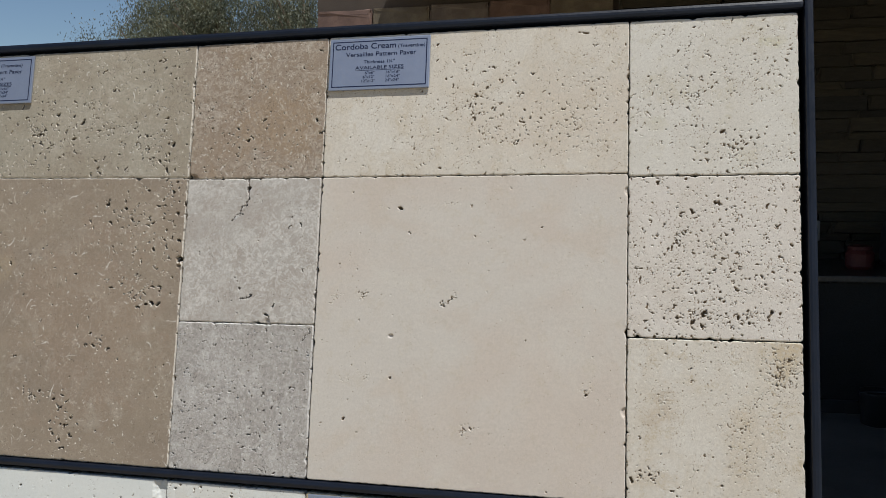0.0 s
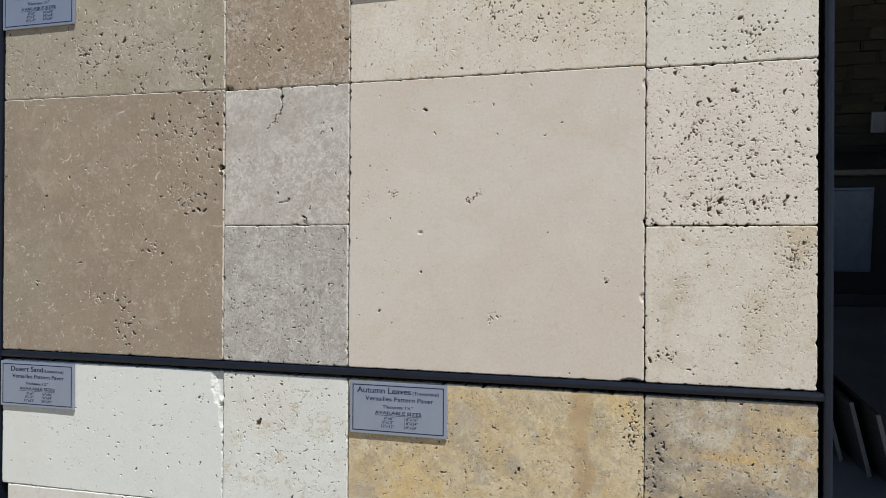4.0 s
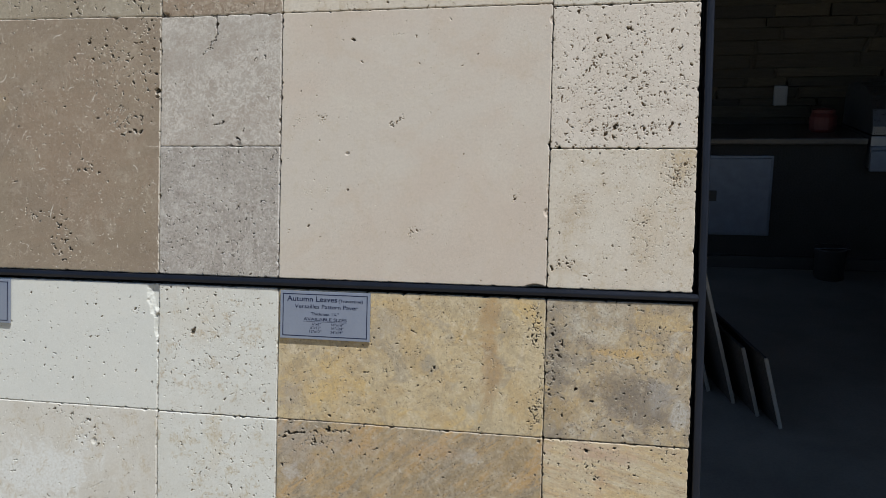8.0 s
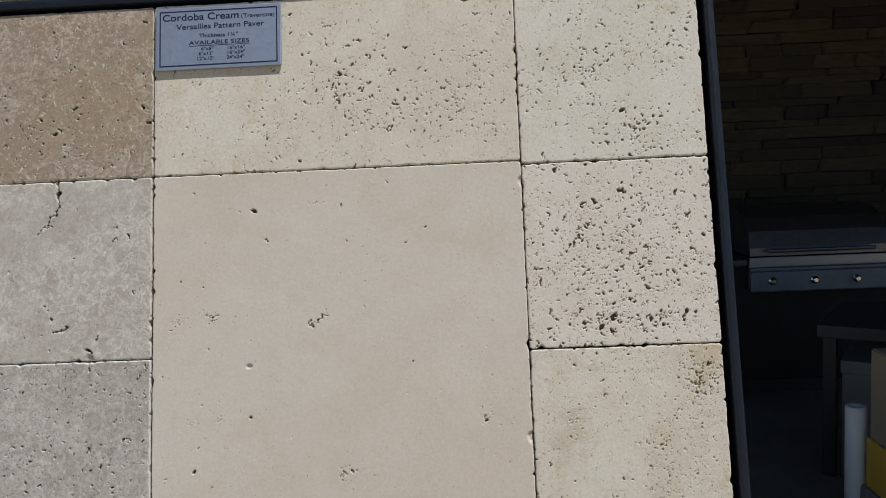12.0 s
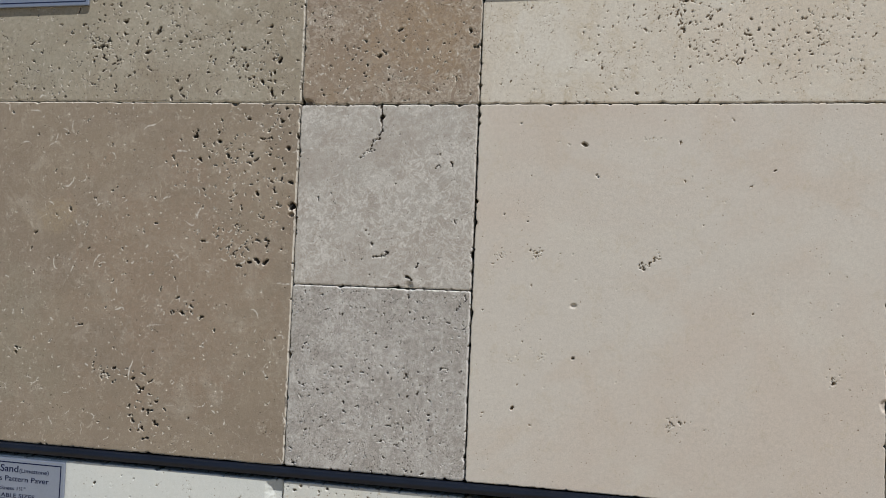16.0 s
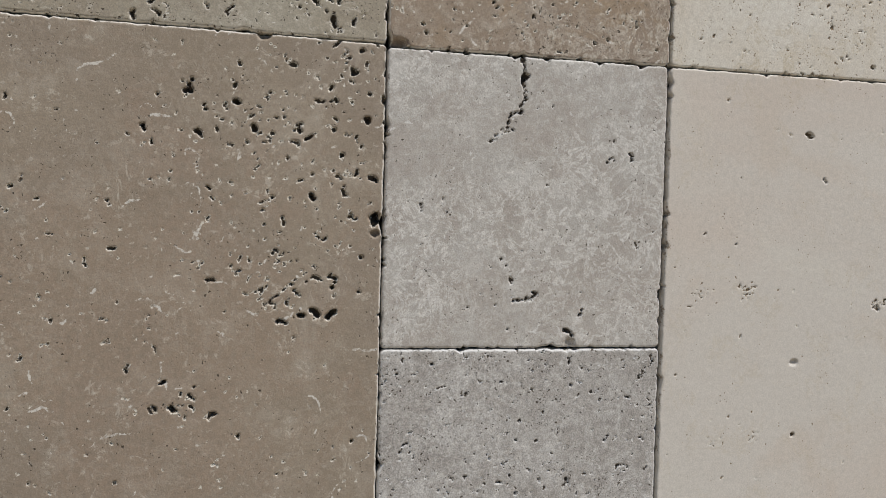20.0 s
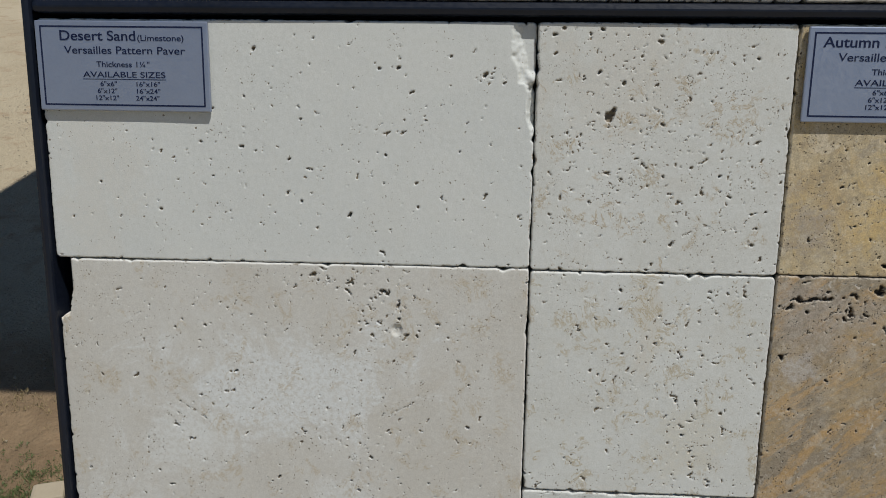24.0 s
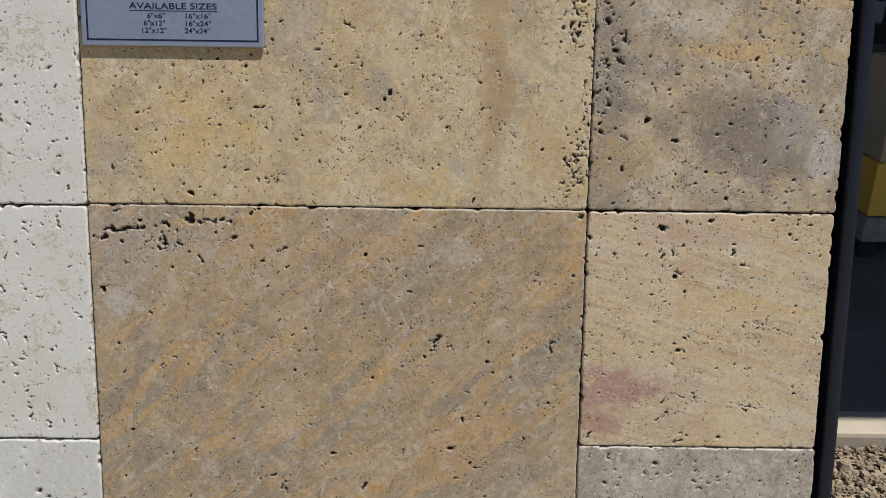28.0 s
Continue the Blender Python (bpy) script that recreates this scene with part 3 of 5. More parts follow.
solid("post", (ROOF_X + 0.1, ROOF_X + 0.25, 6.2, 6.35, 0.03, ROOF_Z - 0.16), "wood", "dark wooden post holding the patio roof", "post", 0.008)


# ---- sample panels ----
COLS = ((-0.6225, -0.2048), (-0.2042, -0.0003), (0.0003, 0.4107), (0.4113, 0.6150))
ROWS_Z = {"top": (0.4139, 0.6132), "upper": (0.2108, 0.4134), "lower": (0.0080, 0.2104), "large": (0.0080, 0.4134)}


def panel_cells(right, down):
    """The five pavers of one panel: x from, x to, z from, z to."""
    wide, narrow = (COLS[2], COLS[3]) if right else (COLS[0], COLS[1])
    off = -0.6232 if down else 0.0
    z = {k: (a + off, b + off) for k, (a, b) in ROWS_Z.items()}
    z["top"] = (z["top"][0], -0.0078 if down else z["top"][1])
    return [(wide, z["top"]), (narrow, z["top"]), (wide, z["large"]), (narrow, z["upper"]), (narrow, z["lower"])]


# pavers laid a little off the pattern: shift of the left, right, lower and upper edge; slope of the lower and upper edge
UNEVEN = {
    ("brown", 0): (0.0, 0.0, 0.0040, 0.0, -0.011, 0.0), ("brown", 2): (0.0, 0.0, 0.0, 0.0040, 0.0, -0.011),
    ("brown", 3): (0.0, -0.0008, 0.0, 0.0, 0.0, 0.0), ("brown", 4): (0.0, -0.0008, 0.0, 0.0, 0.0, 0.0),
    ("cream", 1): (0.0, -0.0015, -0.0036, 0.0, 0.003, 0.0), ("cream", 2): (0.0, 0.0, 0.0, -0.0003, 0.0, 0.0),
    ("cream", 3): (0.0, -0.0015, -0.0027, -0.0040, 0.003, 0.003), ("cream", 4): (0.0, -0.0015, 0.0, -0.0032, 0.0, 0.003),
    ("white", 0): (0.0, 0.0, -0.0022, 0.0, 0.006, 0.0), ("white", 2): (0.0, -0.0002, 0.0, -0.0022, 0.0, 0.006),
    ("white", 1): (0.0, -0.0002, -0.0018, 0.0, 0.004, 0.0), ("white", 3): (0.0002, -0.0002, -0.0008, -0.0022, 0.006, 0.004),
    ("gold", 3): (0.0004, -0.0010, 0.0, -0.0004, 0.003, 0.002), ("white", 4): (0.0, 0.0, 0.0, -0.0014, 0.0, 0.006),
}


def moved(marks, x, z):
    """The marks of a paver whose middle has moved by x, z."""
    two = lambda rows: tuple((a - x, b - z, *rest) for a, b, *rest in rows)  # noqa: E731
    out = {k: two(v) for k, v in marks.items() if k in ("fixed", "clusters", "breaks")}
    if "cracks" in marks:
        out["cracks"] = tuple((a - x, b - z, c - x, d - z, w) for a, b, c, d, w in marks["cracks"])
    if "notch" in marks:
        out["notch"] = two((marks["notch"],))[0]
    return out


# one row a paver: main, second, patch and pale colour; the other traits of its stone; how it is pitted
BROWN, PALE = (0.232, 0.184, 0.137), (0.54, 0.49, 0.41)
CREAM, CREAM2 = (0.485, 0.428, 0.368), (0.515, 0.466, 0.408)
WHITE, WHITE2 = (0.535, 0.53, 0.485), (0.57, 0.57, 0.53)
GOLD, GOLD2 = (0.435, 0.328, 0.18), (0.475, 0.388, 0.245)
PAVERS = {
    "brown": [
        dict(c=((0.270, 0.229, 0.170), (0.302, 0.266, 0.204), BROWN, PALE), s=dict(shell=0.8, veins=0.35, patches=0.4, web=0.2, micro=1.3, lit_wear=0.7, stains=((-0.14, 0.0, 0.09, 0.10, (0.275, 0.255, 0.20), 0.5), (0.10, -0.04, 0.10, 0.06, (0.33, 0.30, 0.24), 0.4))), p=dict(pits=520, size=(0.0005, 0.0014), slots=0.6, crowd=0.5, rounding=0.0020, shells=(70, 0.003, 0.020))),
        dict(c=((0.250, 0.191, 0.138), (0.240, 0.187, 0.141), (0.275, 0.20, 0.128), PALE), s=dict(shell=0.8, lit_wear=0.6, veins=0.5, patches=0.4, web=0.6, micro=1.2, stains=((0.03, -0.02, 0.06, 0.06, (0.29, 0.20, 0.115), 0.4),)), p=dict(pits=240, size=(0.0004, 0.0011), rounding=0.0020, shells=(130, 0.002, 0.012))),
        dict(c=(BROWN, (0.258, 0.207, 0.152), (0.208, 0.164, 0.118), PALE), s=dict(shell=0.75, lit_wear=0.7, veins=0.35, patches=0.25, bands=(4, 0.25), web=0.15, micro=0.5, grain=0.1, stains=((0.06, 0.0, 0.13, 0.15, (0.256, 0.188, 0.134), 0.55), (-0.15, -0.10, 0.07, 0.10, (0.235, 0.205, 0.152), 0.55), (-0.10, 0.06, 0.03, 0.02, (0.30, 0.235, 0.145), 0.4))), p=dict(pits=360, size=(0.0004, 0.0012), slots=0.6, crowd=0.75, rounding=0.0020, shells=(270, 0.003, 0.027))),
        dict(c=((0.345, 0.307, 0.266), (0.375, 0.345, 0.306), (0.29, 0.25, 0.212), (0.56, 0.53, 0.485)), s=dict(shell=0.6, veins=0.5, patches=0.5, clouds=18, web=1.0, micro=0.5, crisp=0.2), p=dict(pits=50, size=(0.0004, 0.0009), rounding=0.0020, shells=(90, 0.003, 0.014))),
        dict(c=((0.305, 0.277, 0.246), (0.355, 0.328, 0.296), (0.235, 0.21, 0.185), (0.52, 0.495, 0.46)), s=dict(veins=0.5, patches=0.35, clouds=24, web=0.55, micro=1.4, grain=0.3, crisp=0.7, lit_wear=0.8), p=dict(pits=520, size=(0.0004, 0.0011), crowd=0.4, slots=0.6, rounding=0.0020)),
    ],
    "cream": [
        dict(c=((0.50, 0.448, 0.375), (0.53, 0.485, 0.415), (0.475, 0.405, 0.31), (0.58, 0.545, 0.47)), s=dict(rough=0.25, thread=(0.36, 0.28, 0.17, 0.35), veins=0.15, patches=0.3, bands=(75, 0.2), micro=1.3, stains=((-0.14, -0.03, 0.06, 0.06, (0.55, 0.515, 0.455), 0.5), (0.12, -0.03, 0.10, 0.06, (0.50, 0.425, 0.34), 0.5))), p=dict(pits=260, size=(0.0005, 0.0014), slots=0.6, crowd=1.0)),
        dict(c=((0.503, 0.465, 0.402), (0.528, 0.495, 0.435), (0.45, 0.395, 0.29), (0.58, 0.55, 0.485)), s=dict(rough=0.25, thread=(0.36, 0.30, 0.17, 0.3), veins=0.15, patches=0.2, micro=1.3, stains=((0.065, 0.065, 0.022, 0.012, (0.42, 0.38, 0.24), 0.5), (-0.065, -0.035, 0.016, 0.008, (0.43, 0.39, 0.28), 0.4))), p=dict(pits=220, size=(0.0005, 0.0012), slots=0.6, crowd=0.8)),
        dict(c=((0.480, 0.415, 0.352), (0.492, 0.448, 0.392), (0.465, 0.395, 0.325), (0.535, 0.50, 0.43)), s=dict(rough=0.22, thread=(0.42, 0.35, 0.25, 0.3), veins=0.05, patches=0.5, clouds=2.6, micro=0.25, grain=0.09), p=dict(pits=90, size=(0.0004, 0.0009), slots=0.6)),
        dict(c=((0.508, 0.458, 0.396), (0.535, 0.488, 0.430), (0.46, 0.395, 0.325), (0.58, 0.55, 0.485)), s=dict(rough=0.25, veins=0.1, patches=0.25, micro=2.0), p=dict(pits=640, size=(0.0005, 0.0015), slots=0.6, crowd=0.4)),
        dict(c=((0.50, 0.450, 0.378), (0.528, 0.486, 0.42), (0.45, 0.38, 0.285), (0.57, 0.54, 0.465)), s=dict(rough=0.25, thread=(0.36, 0.28, 0.17, 0.5), veins=0.1, patches=0.3, bands=(80, 0.25), micro=1.3, stains=((0.080, 0.075, 0.020, 0.028, (0.40, 0.31, 0.19), 0.7), (-0.058, 0.018, 0.014, 0.026, (0.38, 0.30, 0.21), 0.6), (-0.07, -0.068, 0.035, 0.012, (0.40, 0.32, 0.22), 0.5), (0.03, -0.02, 0.016, 0.06, (0.45, 0.37, 0.27), 0.35))), p=dict(pits=200, size=(0.0004, 0.0011), crowd=0.9)),
    ],
    "white": [
        dict(c=((0.555, 0.56, 0.525), WHITE2, WHITE, (0.62, 0.62, 0.58)), s=dict(rough=0.25, veins=0.05, patches=0.25, micro=0.4, grain=0.08, stains=((-0.17, -0.03, 0.04, 0.09, (0.55, 0.53, 0.475), 0.6),)), p=dict(pits=150, size=(0.0005, 0.0012), slots=0.25, crowd=0.3, chips=11)),
        dict(c=(WHITE, WHITE2, (0.50, 0.455, 0.38), (0.61, 0.60, 0.55)), s=dict(rough=0.25, thread=(0.36, 0.27, 0.15, 0.65), veins=0.1, patches=0.15, micro=1.0, grain=0.09, stains=((-0.05, 0.06, 0.06, 0.05, (0.52, 0.475, 0.40), 0.35),)), p=dict(pits=260, size=(0.0005, 0.0012), slots=0.5, crowd=0.4, chips=8)),
        dict(c=((0.505, 0.480, 0.425), (0.535, 0.515, 0.465), (0.46, 0.41, 0.335), (0.62, 0.62, 0.58)), s=dict(rough=0.25, thread=(0.40, 0.31, 0.18, 0.5), veins=0.1, patches=0.3, micro=0.8, clouds=5, grain=0.09, stains=((-0.02, 0.085, 0.11, 0.05, (0.605, 0.61, 0.585), 1.0), (-0.10, 0.03, 0.045, 0.035, (0.60, 0.60, 0.565), 0.8), (0.05, -0.04, 0.04, 0.05, (0.60, 0.60, 0.565), 0.7), (-0.15, -0.08, 0.05, 0.09, (0.60, 0.60, 0.565), 0.6))), p=dict(pits=300, size=(0.0005, 0.0012), slots=0.45, crowd=0.6, chips=12)),
        dict(c=(WHITE, WHITE2, (0.50, 0.455, 0.365), (0.61, 0.60, 0.55)), s=dict(rough=0.25, thread=(0.38, 0.30, 0.17, 0.65), veins=0.1, patches=0.15, micro=0.8, grain=0.09, stains=((0.04, -0.06, 0.03, 0.03, (0.50, 0.45, 0.34), 0.4), (0.0, 0.05, 0.012, 0.06, (0.51, 0.455, 0.36), 0.4))), p=dict(pits=200, size=(0.0005, 0.0012), slots=0.5, crowd=0.7, chips=8)),
        dict(c=((0.505, 0.51, 0.47), WHITE2, (0.48, 0.435, 0.36), (0.61, 0.60, 0.55)), s=dict(rough=0.25, veins=0.1, patches=0.2, micro=0.8), p=dict(pits=120, size=(0.0008, 0.0018), slots=0.4, grain=0.002)),
    ],
    "gold": [
        dict(c=(GOLD, GOLD2, (0.30, 0.25, 0.17), (0.53, 0.46, 0.335)), s=dict(tones=((5, 0.50, 0.58, (0.40, 0.335, 0.225), 0.6, False), (11, 0.55, 0.61, (0.50, 0.355, 0.15), 0.6, False), (16, 0.57, 0.63, (0.29, 0.255, 0.20), 0.6, False), (30, 0.57, 0.62, (0.54, 0.47, 0.35), 0.6, False)), veins=0.3, patches=0.4, clouds=14, bands=(85, 0.1), micro=1.4, grain=0.2, crisp=0.8, stains=((0.125, 0.0, 0.014, 0.09, (0.33, 0.205, 0.095), 0.6), (0.165, -0.05, 0.014, 0.03, (0.40, 0.28, 0.13), 0.5), (-0.03, 0.055, 0.025, 0.025, (0.35, 0.31, 0.25), 0.65), (-0.185, -0.06, 0.025, 0.03, (0.30, 0.265, 0.225), 0.65), (0.035, -0.005, 0.012, 0.010, (0.27, 0.255, 0.22), 0.6), (-0.13, -0.055, 0.03, 0.025, (0.50, 0.35, 0.14), 0.5), (0.10, -0.065, 0.014, 0.012, (0.31, 0.285, 0.23), 0.5))), p=dict(pits=340, size=(0.0004, 0.0011), slots=0.4)),
        dict(c=((0.34, 0.275, 0.185), (0.42, 0.33, 0.20), (0.20, 0.175, 0.15), (0.48, 0.44, 0.365)), s=dict(tones=((7, 0.50, 0.57, (0.27, 0.235, 0.185), 0.6, False), (13, 0.54, 0.60, (0.46, 0.32, 0.14), 0.6, False), (24, 0.55, 0.61, (0.50, 0.46, 0.39), 0.5, False)), veins=0.4, patches=0.4, clouds=12, bands=(-20, 0.2), micro=1.8, grain=0.2, crisp=0.9, stains=((-0.03, 0.065, 0.055, 0.035, (0.45, 0.415, 0.345), 0.7), (0.0, -0.03, 0.05, 0.026, (0.165, 0.135, 0.105), 0.65), (0.045, -0.045, 0.04, 0.032, (0.15, 0.13, 0.115), 0.7), (0.06, -0.03, 0.014, 0.024, (0.36, 0.345, 0.32), 0.5), (-0.085, 0.0, 0.022, 0.10, (0.16, 0.14, 0.12), 0.7), (0.0, 0.028, 0.075, 0.008, (0.47, 0.315, 0.13), 0.75), (0.05, 0.075, 0.045, 0.014, (0.46, 0.345, 0.18), 0.6), (0.085, -0.055, 0.010, 0.022, (0.45, 0.435, 0.40), 0.7), (-0.075, -0.06, 0.02, 0.02, (0.43, 0.31, 0.15), 0.5))), p=dict(pits=260, size=(0.0004, 0.0013), slots=0.4)),
        dict(c=((0.315, 0.235, 0.134), (0.365, 0.275, 0.158), (0.225, 0.185, 0.128), (0.47, 0.42, 0.34)), s=dict(tones=((4, 0.46, 0.56, (0.245, 0.205, 0.15), 0.85, True), (8, 0.53, 0.59, (0.43, 0.268, 0.108), 0.7, True), (6, 0.55, 0.64, (0.32, 0.27, 0.20), 0.5, False), (22, 0.55, 0.62, (0.43, 0.36, 0.26), 0.5, True), (40, 0.57, 0.63, (0.23, 0.195, 0.145), 0.5, False)), shell=0.6, veins=0.4, web=0.4, patches=0.3, clouds=11, bands=(40, 0.35), streak=4.5, seam=(0.44, 0.285, 0.125, 0.5), micro=1.5, grain=0.2, crisp=0.7, stains=((-0.16, 0.165, 0.06, 0.03, (0.33, 0.285, 0.235), 0.7), (-0.185, 0.12, 0.02, 0.012, (0.42, 0.40, 0.38), 0.6), (0.10, 0.165, 0.02, 0.012, (0.36, 0.34, 0.31), 0.6), (0.0, 0.17, 0.09, 0.014, (0.42, 0.265, 0.13), 0.4), (-0.11, -0.02, 0.012, 0.008, (0.35, 0.32, 0.32), 0.6))), p=dict(pits=520, size=(0.0004, 0.0012), slots=0.6, shells=(160, 0.002, 0.012))),
        dict(c=((0.47, 0.40, 0.275), (0.48, 0.385, 0.24), (0.40, 0.29, 0.19), (0.57, 0.51, 0.39)), s=dict(tones=((4, 0.48, 0.58, (0.50, 0.44, 0.32), 0.6, True), (7, 0.54, 0.62, (0.50, 0.34, 0.17), 0.55, True), (9, 0.55, 0.63, (0.43, 0.30, 0.235), 0.5, False), (14, 0.57, 0.61, (0.35, 0.27, 0.18), 0.6, True), (9, 0.495, 0.505, (0.34, 0.285, 0.21), 0.22, True), (28, 0.59, 0.62, (0.28, 0.22, 0.155), 0.6, True)), veins=0.3, patches=0.3, clouds=7, bands=(-14, 0.4), streak=8.0, seam=(0.49, 0.36, 0.18, 0.45), micro=1.3, grain=0.18, crisp=0.5, stains=((-0.07, -0.050, 0.045, 0.017, (0.31, 0.165, 0.15), 0.9), (-0.085, -0.082, 0.020, 0.008, (0.27, 0.14, 0.12), 0.7), (-0.01, 0.085, 0.07, 0.014, (0.43, 0.30, 0.235), 0.5), (-0.02, 0.03, 0.008, 0.05, (0.42, 0.28, 0.17), 0.5), (0.02, 0.02, 0.06, 0.012, (0.50, 0.37, 0.19), 0.5))), p=dict(pits=220, size=(0.0004, 0.0012), slots=0.6)),
        dict(c=((0.30, 0.262, 0.21), (0.37, 0.33, 0.265), (0.20, 0.18, 0.16), (0.52, 0.48, 0.40)), s=dict(veins=0.5, patches=0.5, clouds=10, micro=1.4, grain=0.25, crisp=0.8, lit_wear=0.6), p=dict(pits=200, size=(0.0005, 0.0014), grain=0.0015)),
    ],
}
# marks of single pavers: pits (x, z, radius, stretch, turn), cracks and breaks in the paver's own axes
MARKS = {}
MARKS[('brown', 0)] = dict(
    fixed=((0.1398, -0.0557, 0.0029, 1.2, 94), (0.1818, -0.0467, 0.0023, 1.4, 50), (0.1758, -0.0607, 0.0019, 1.2, 51), (-0.0472, -0.0297, 0.0032, 1.4, 100), (0.0278, -0.0107, 0.0027, 1.6, 60), (0.0138, -0.0367, 0.0025, 1.2, 29), (-0.0152, 0.0013, 0.0025, 1.2, 6), (0.0978, -0.0477, 0.0013, 4, 0), (0.0538, -0.0707, 0.0017, 1.2, 165), (0.1718, -0.0857, 0.0021, 1.2, 145), (0.1618, -0.0727, 0.0019, 1.2, 110), (0.1368, -0.0337, 0.0023, 1.2, 110)),
    cracks=(),
    clusters=((0.1508, -0.0527, 0.045, 0.048, 80, 0.00048, 0.0015), (-0.0442, -0.0217, 0.045, 0.04, 90, 0.00048, 0.0016), (0.0418, -0.0217, 0.07, 0.04, 80, 0.00048, 0.0015)),
)
MARKS[('brown', 2)] = dict(
    fixed=((0.0828, 0.1704, 0.0023, 1.8, 60), (0.0548, 0.1414, 0.0023, 1.3, 120), (0.1128, 0.1624, 0.0023, 1.2, 45), (0.1238, 0.1454, 0.0021, 1.2, 104), (0.1518, 0.1474, 0.002, 1.2, 114), (0.1608, 0.1014, 0.0024, 1.2, 141), (0.1798, 0.0494, 0.0015, 3.2, 0), (0.1748, 0.0254, 0.0032, 1.3, 67), (0.1658, 0.0264, 0.0023, 1.2, 109), (0.1558, 0.0234, 0.0021, 1.2, 4), (0.1468, 0.0194, 0.0016, 1.2, 75), (0.2038, 0.0904, 0.0034, 1.2, 85), (-0.0772, 0.0774, 0.0017, 1.5, 149), (-0.0442, 0.0924, 0.0012, 3, 40), (-0.1202, 0.0504, 0.0019, 1.2, 145), (0.0358, 0.0934, 0.0013, 2.4, 90), (0.0758, -0.0376, 0.0023, 1.2, 0), (0.0698, -0.0216, 0.0017, 1.2, 14), (0.1868, 0.1855, 0.0021, 1.3, 176), (0.1728, 0.1744, 0.0018, 1.2, 46), (0.1978, 0.1554, 0.0019, 1.5, 80), (0.1808, 0.1305, 0.0018, 1.2, 61), (0.2038, 0.1164, 0.0021, 1.2, 100)),
    cracks=(),
    clusters=((0.1318, 0.1424, 0.05, 0.06, 90, 0.00048, 0.0016), (0.1488, 0.0384, 0.035, 0.03, 40, 0.00048, 0.0014), (0.0758, -0.0376, 0.018, 0.014, 14, 0.00056, 0.0014), (0.0478, 0.0064, 0.15, 0.15, 70, 0.0004, 0.0011), (0.1808, 0.1564, 0.024, 0.095, 60, 0.00048, 0.0015), (0.1328, 0.0675, 0.06, 0.04, 40, 0.0004, 0.0013), (0.033, -0.152, 0.022, 0.046, 34, 0.0006, 0.0021), (-0.018, -0.113, 0.030, 0.010, 18, 0.0006, 0.0014), (-0.139, -0.094, 0.006, 0.004, 5, 0.0012, 0.0022)),
)
MARKS[('brown', 1)] = dict(
    fixed=((-0.0138, -0.0447, 0.0023, 1.6, 25), (-0.0288, -0.0277, 0.0015, 1.2, 70), (0.0112, -0.0157, 0.0021, 1.2, 35), (0.0892, -0.0187, 0.0026, 1.2, 130), (0.0962, -0.0367, 0.0021, 1.2, 175)),
    cracks=(),
    clusters=((-0.0018, -0.0507, 0.095, 0.07, 150, 0.0004, 0.0011),),
)
MARKS[('brown', 3)] = dict(
    fixed=((-0.0058, 0.0869, 0.0023, 1.3, 45), (0.0572, 0.0349, 0.0009, 4, 80), (0.0762, 0.0379, 0.0013, 2.6, 5), (0.0322, -0.0891, 0.0017, 1.8, 120), (0.0402, -0.0761, 0.0013, 2.6, 60), (0.0072, -0.0671, 0.0015, 2, 0), (-0.0747, -0.0061, 0.0008, 4, 40)),
    cracks=((-0.0088, 0.1009, -0.0048, 0.0779, 0.0009), (-0.0048, 0.0779, -0.0158, 0.0529, 0.0008), (-0.0158, 0.0529, -0.0288, 0.0409, 0.0006), (-0.0118, -0.0661, 0.0062, -0.0681, 0.0007)),
    clusters=(),
)
MARKS[('cream', 2)] = dict(
    fixed=((-0.0915, 0.1594, 0.0027, 1.1, 151), (-0.0765, 0.1255, 0.001, 1.2, 107), (-0.0965, -0.0656, 0.0013, 1.2, 16), (-0.1735, 0.0834, 0.0008, 1.2, 10), (-0.1585, 0.1825, 0.0005, 3, 90), (-0.1935, -0.0196, 0.0007, 1.2, 14), (-0.1575, -0.1216, 0.0012, 1.2, 2), (0.0305, 0.0764, 0.0007, 1.2, 115), (0.0985, 0.1334, 0.0009, 1.2, 9), (-0.0775, 0.1265, 0.0007, 1.2, 11), (-0.0315, 0.0334, 0.0009, 2.5, 25), (0.1565, -0.0756, 0.0015, 1.2, 179), (0.0805, -0.0116, 0.0008, 1.2, 42), (-0.0795, -0.0576, 0.0007, 2.5, 0)),
    cracks=((-0.0325, 0.0314, -0.0095, 0.0454, 0.0006),),
    clusters=((-0.1405, 0.0424, 0.008, 0.007, 26, 0.00048, 0.0007), (-0.1755, 0.0394, 0.007, 0.007, 16, 0.0004, 0.00045), (-0.1325, -0.0636, 0.012, 0.006, 14, 0.0004, 0.0006), (-0.1615, -0.0696, 0.008, 0.006, 10, 0.0004, 0.0005), (0.0075, -0.1265, 0.012, 0.009, 30, 0.00048, 0.00065), (0.1555, -0.0726, 0.007, 0.01, 22, 0.00048, 0.0007), (-0.1735, 0.0585, 0.2, 0.2, 40, 0.00032, 0.0004), (-0.0205, 0.1654, 0.016, 0.002, 12, 0.0004, 0.0005)),
)
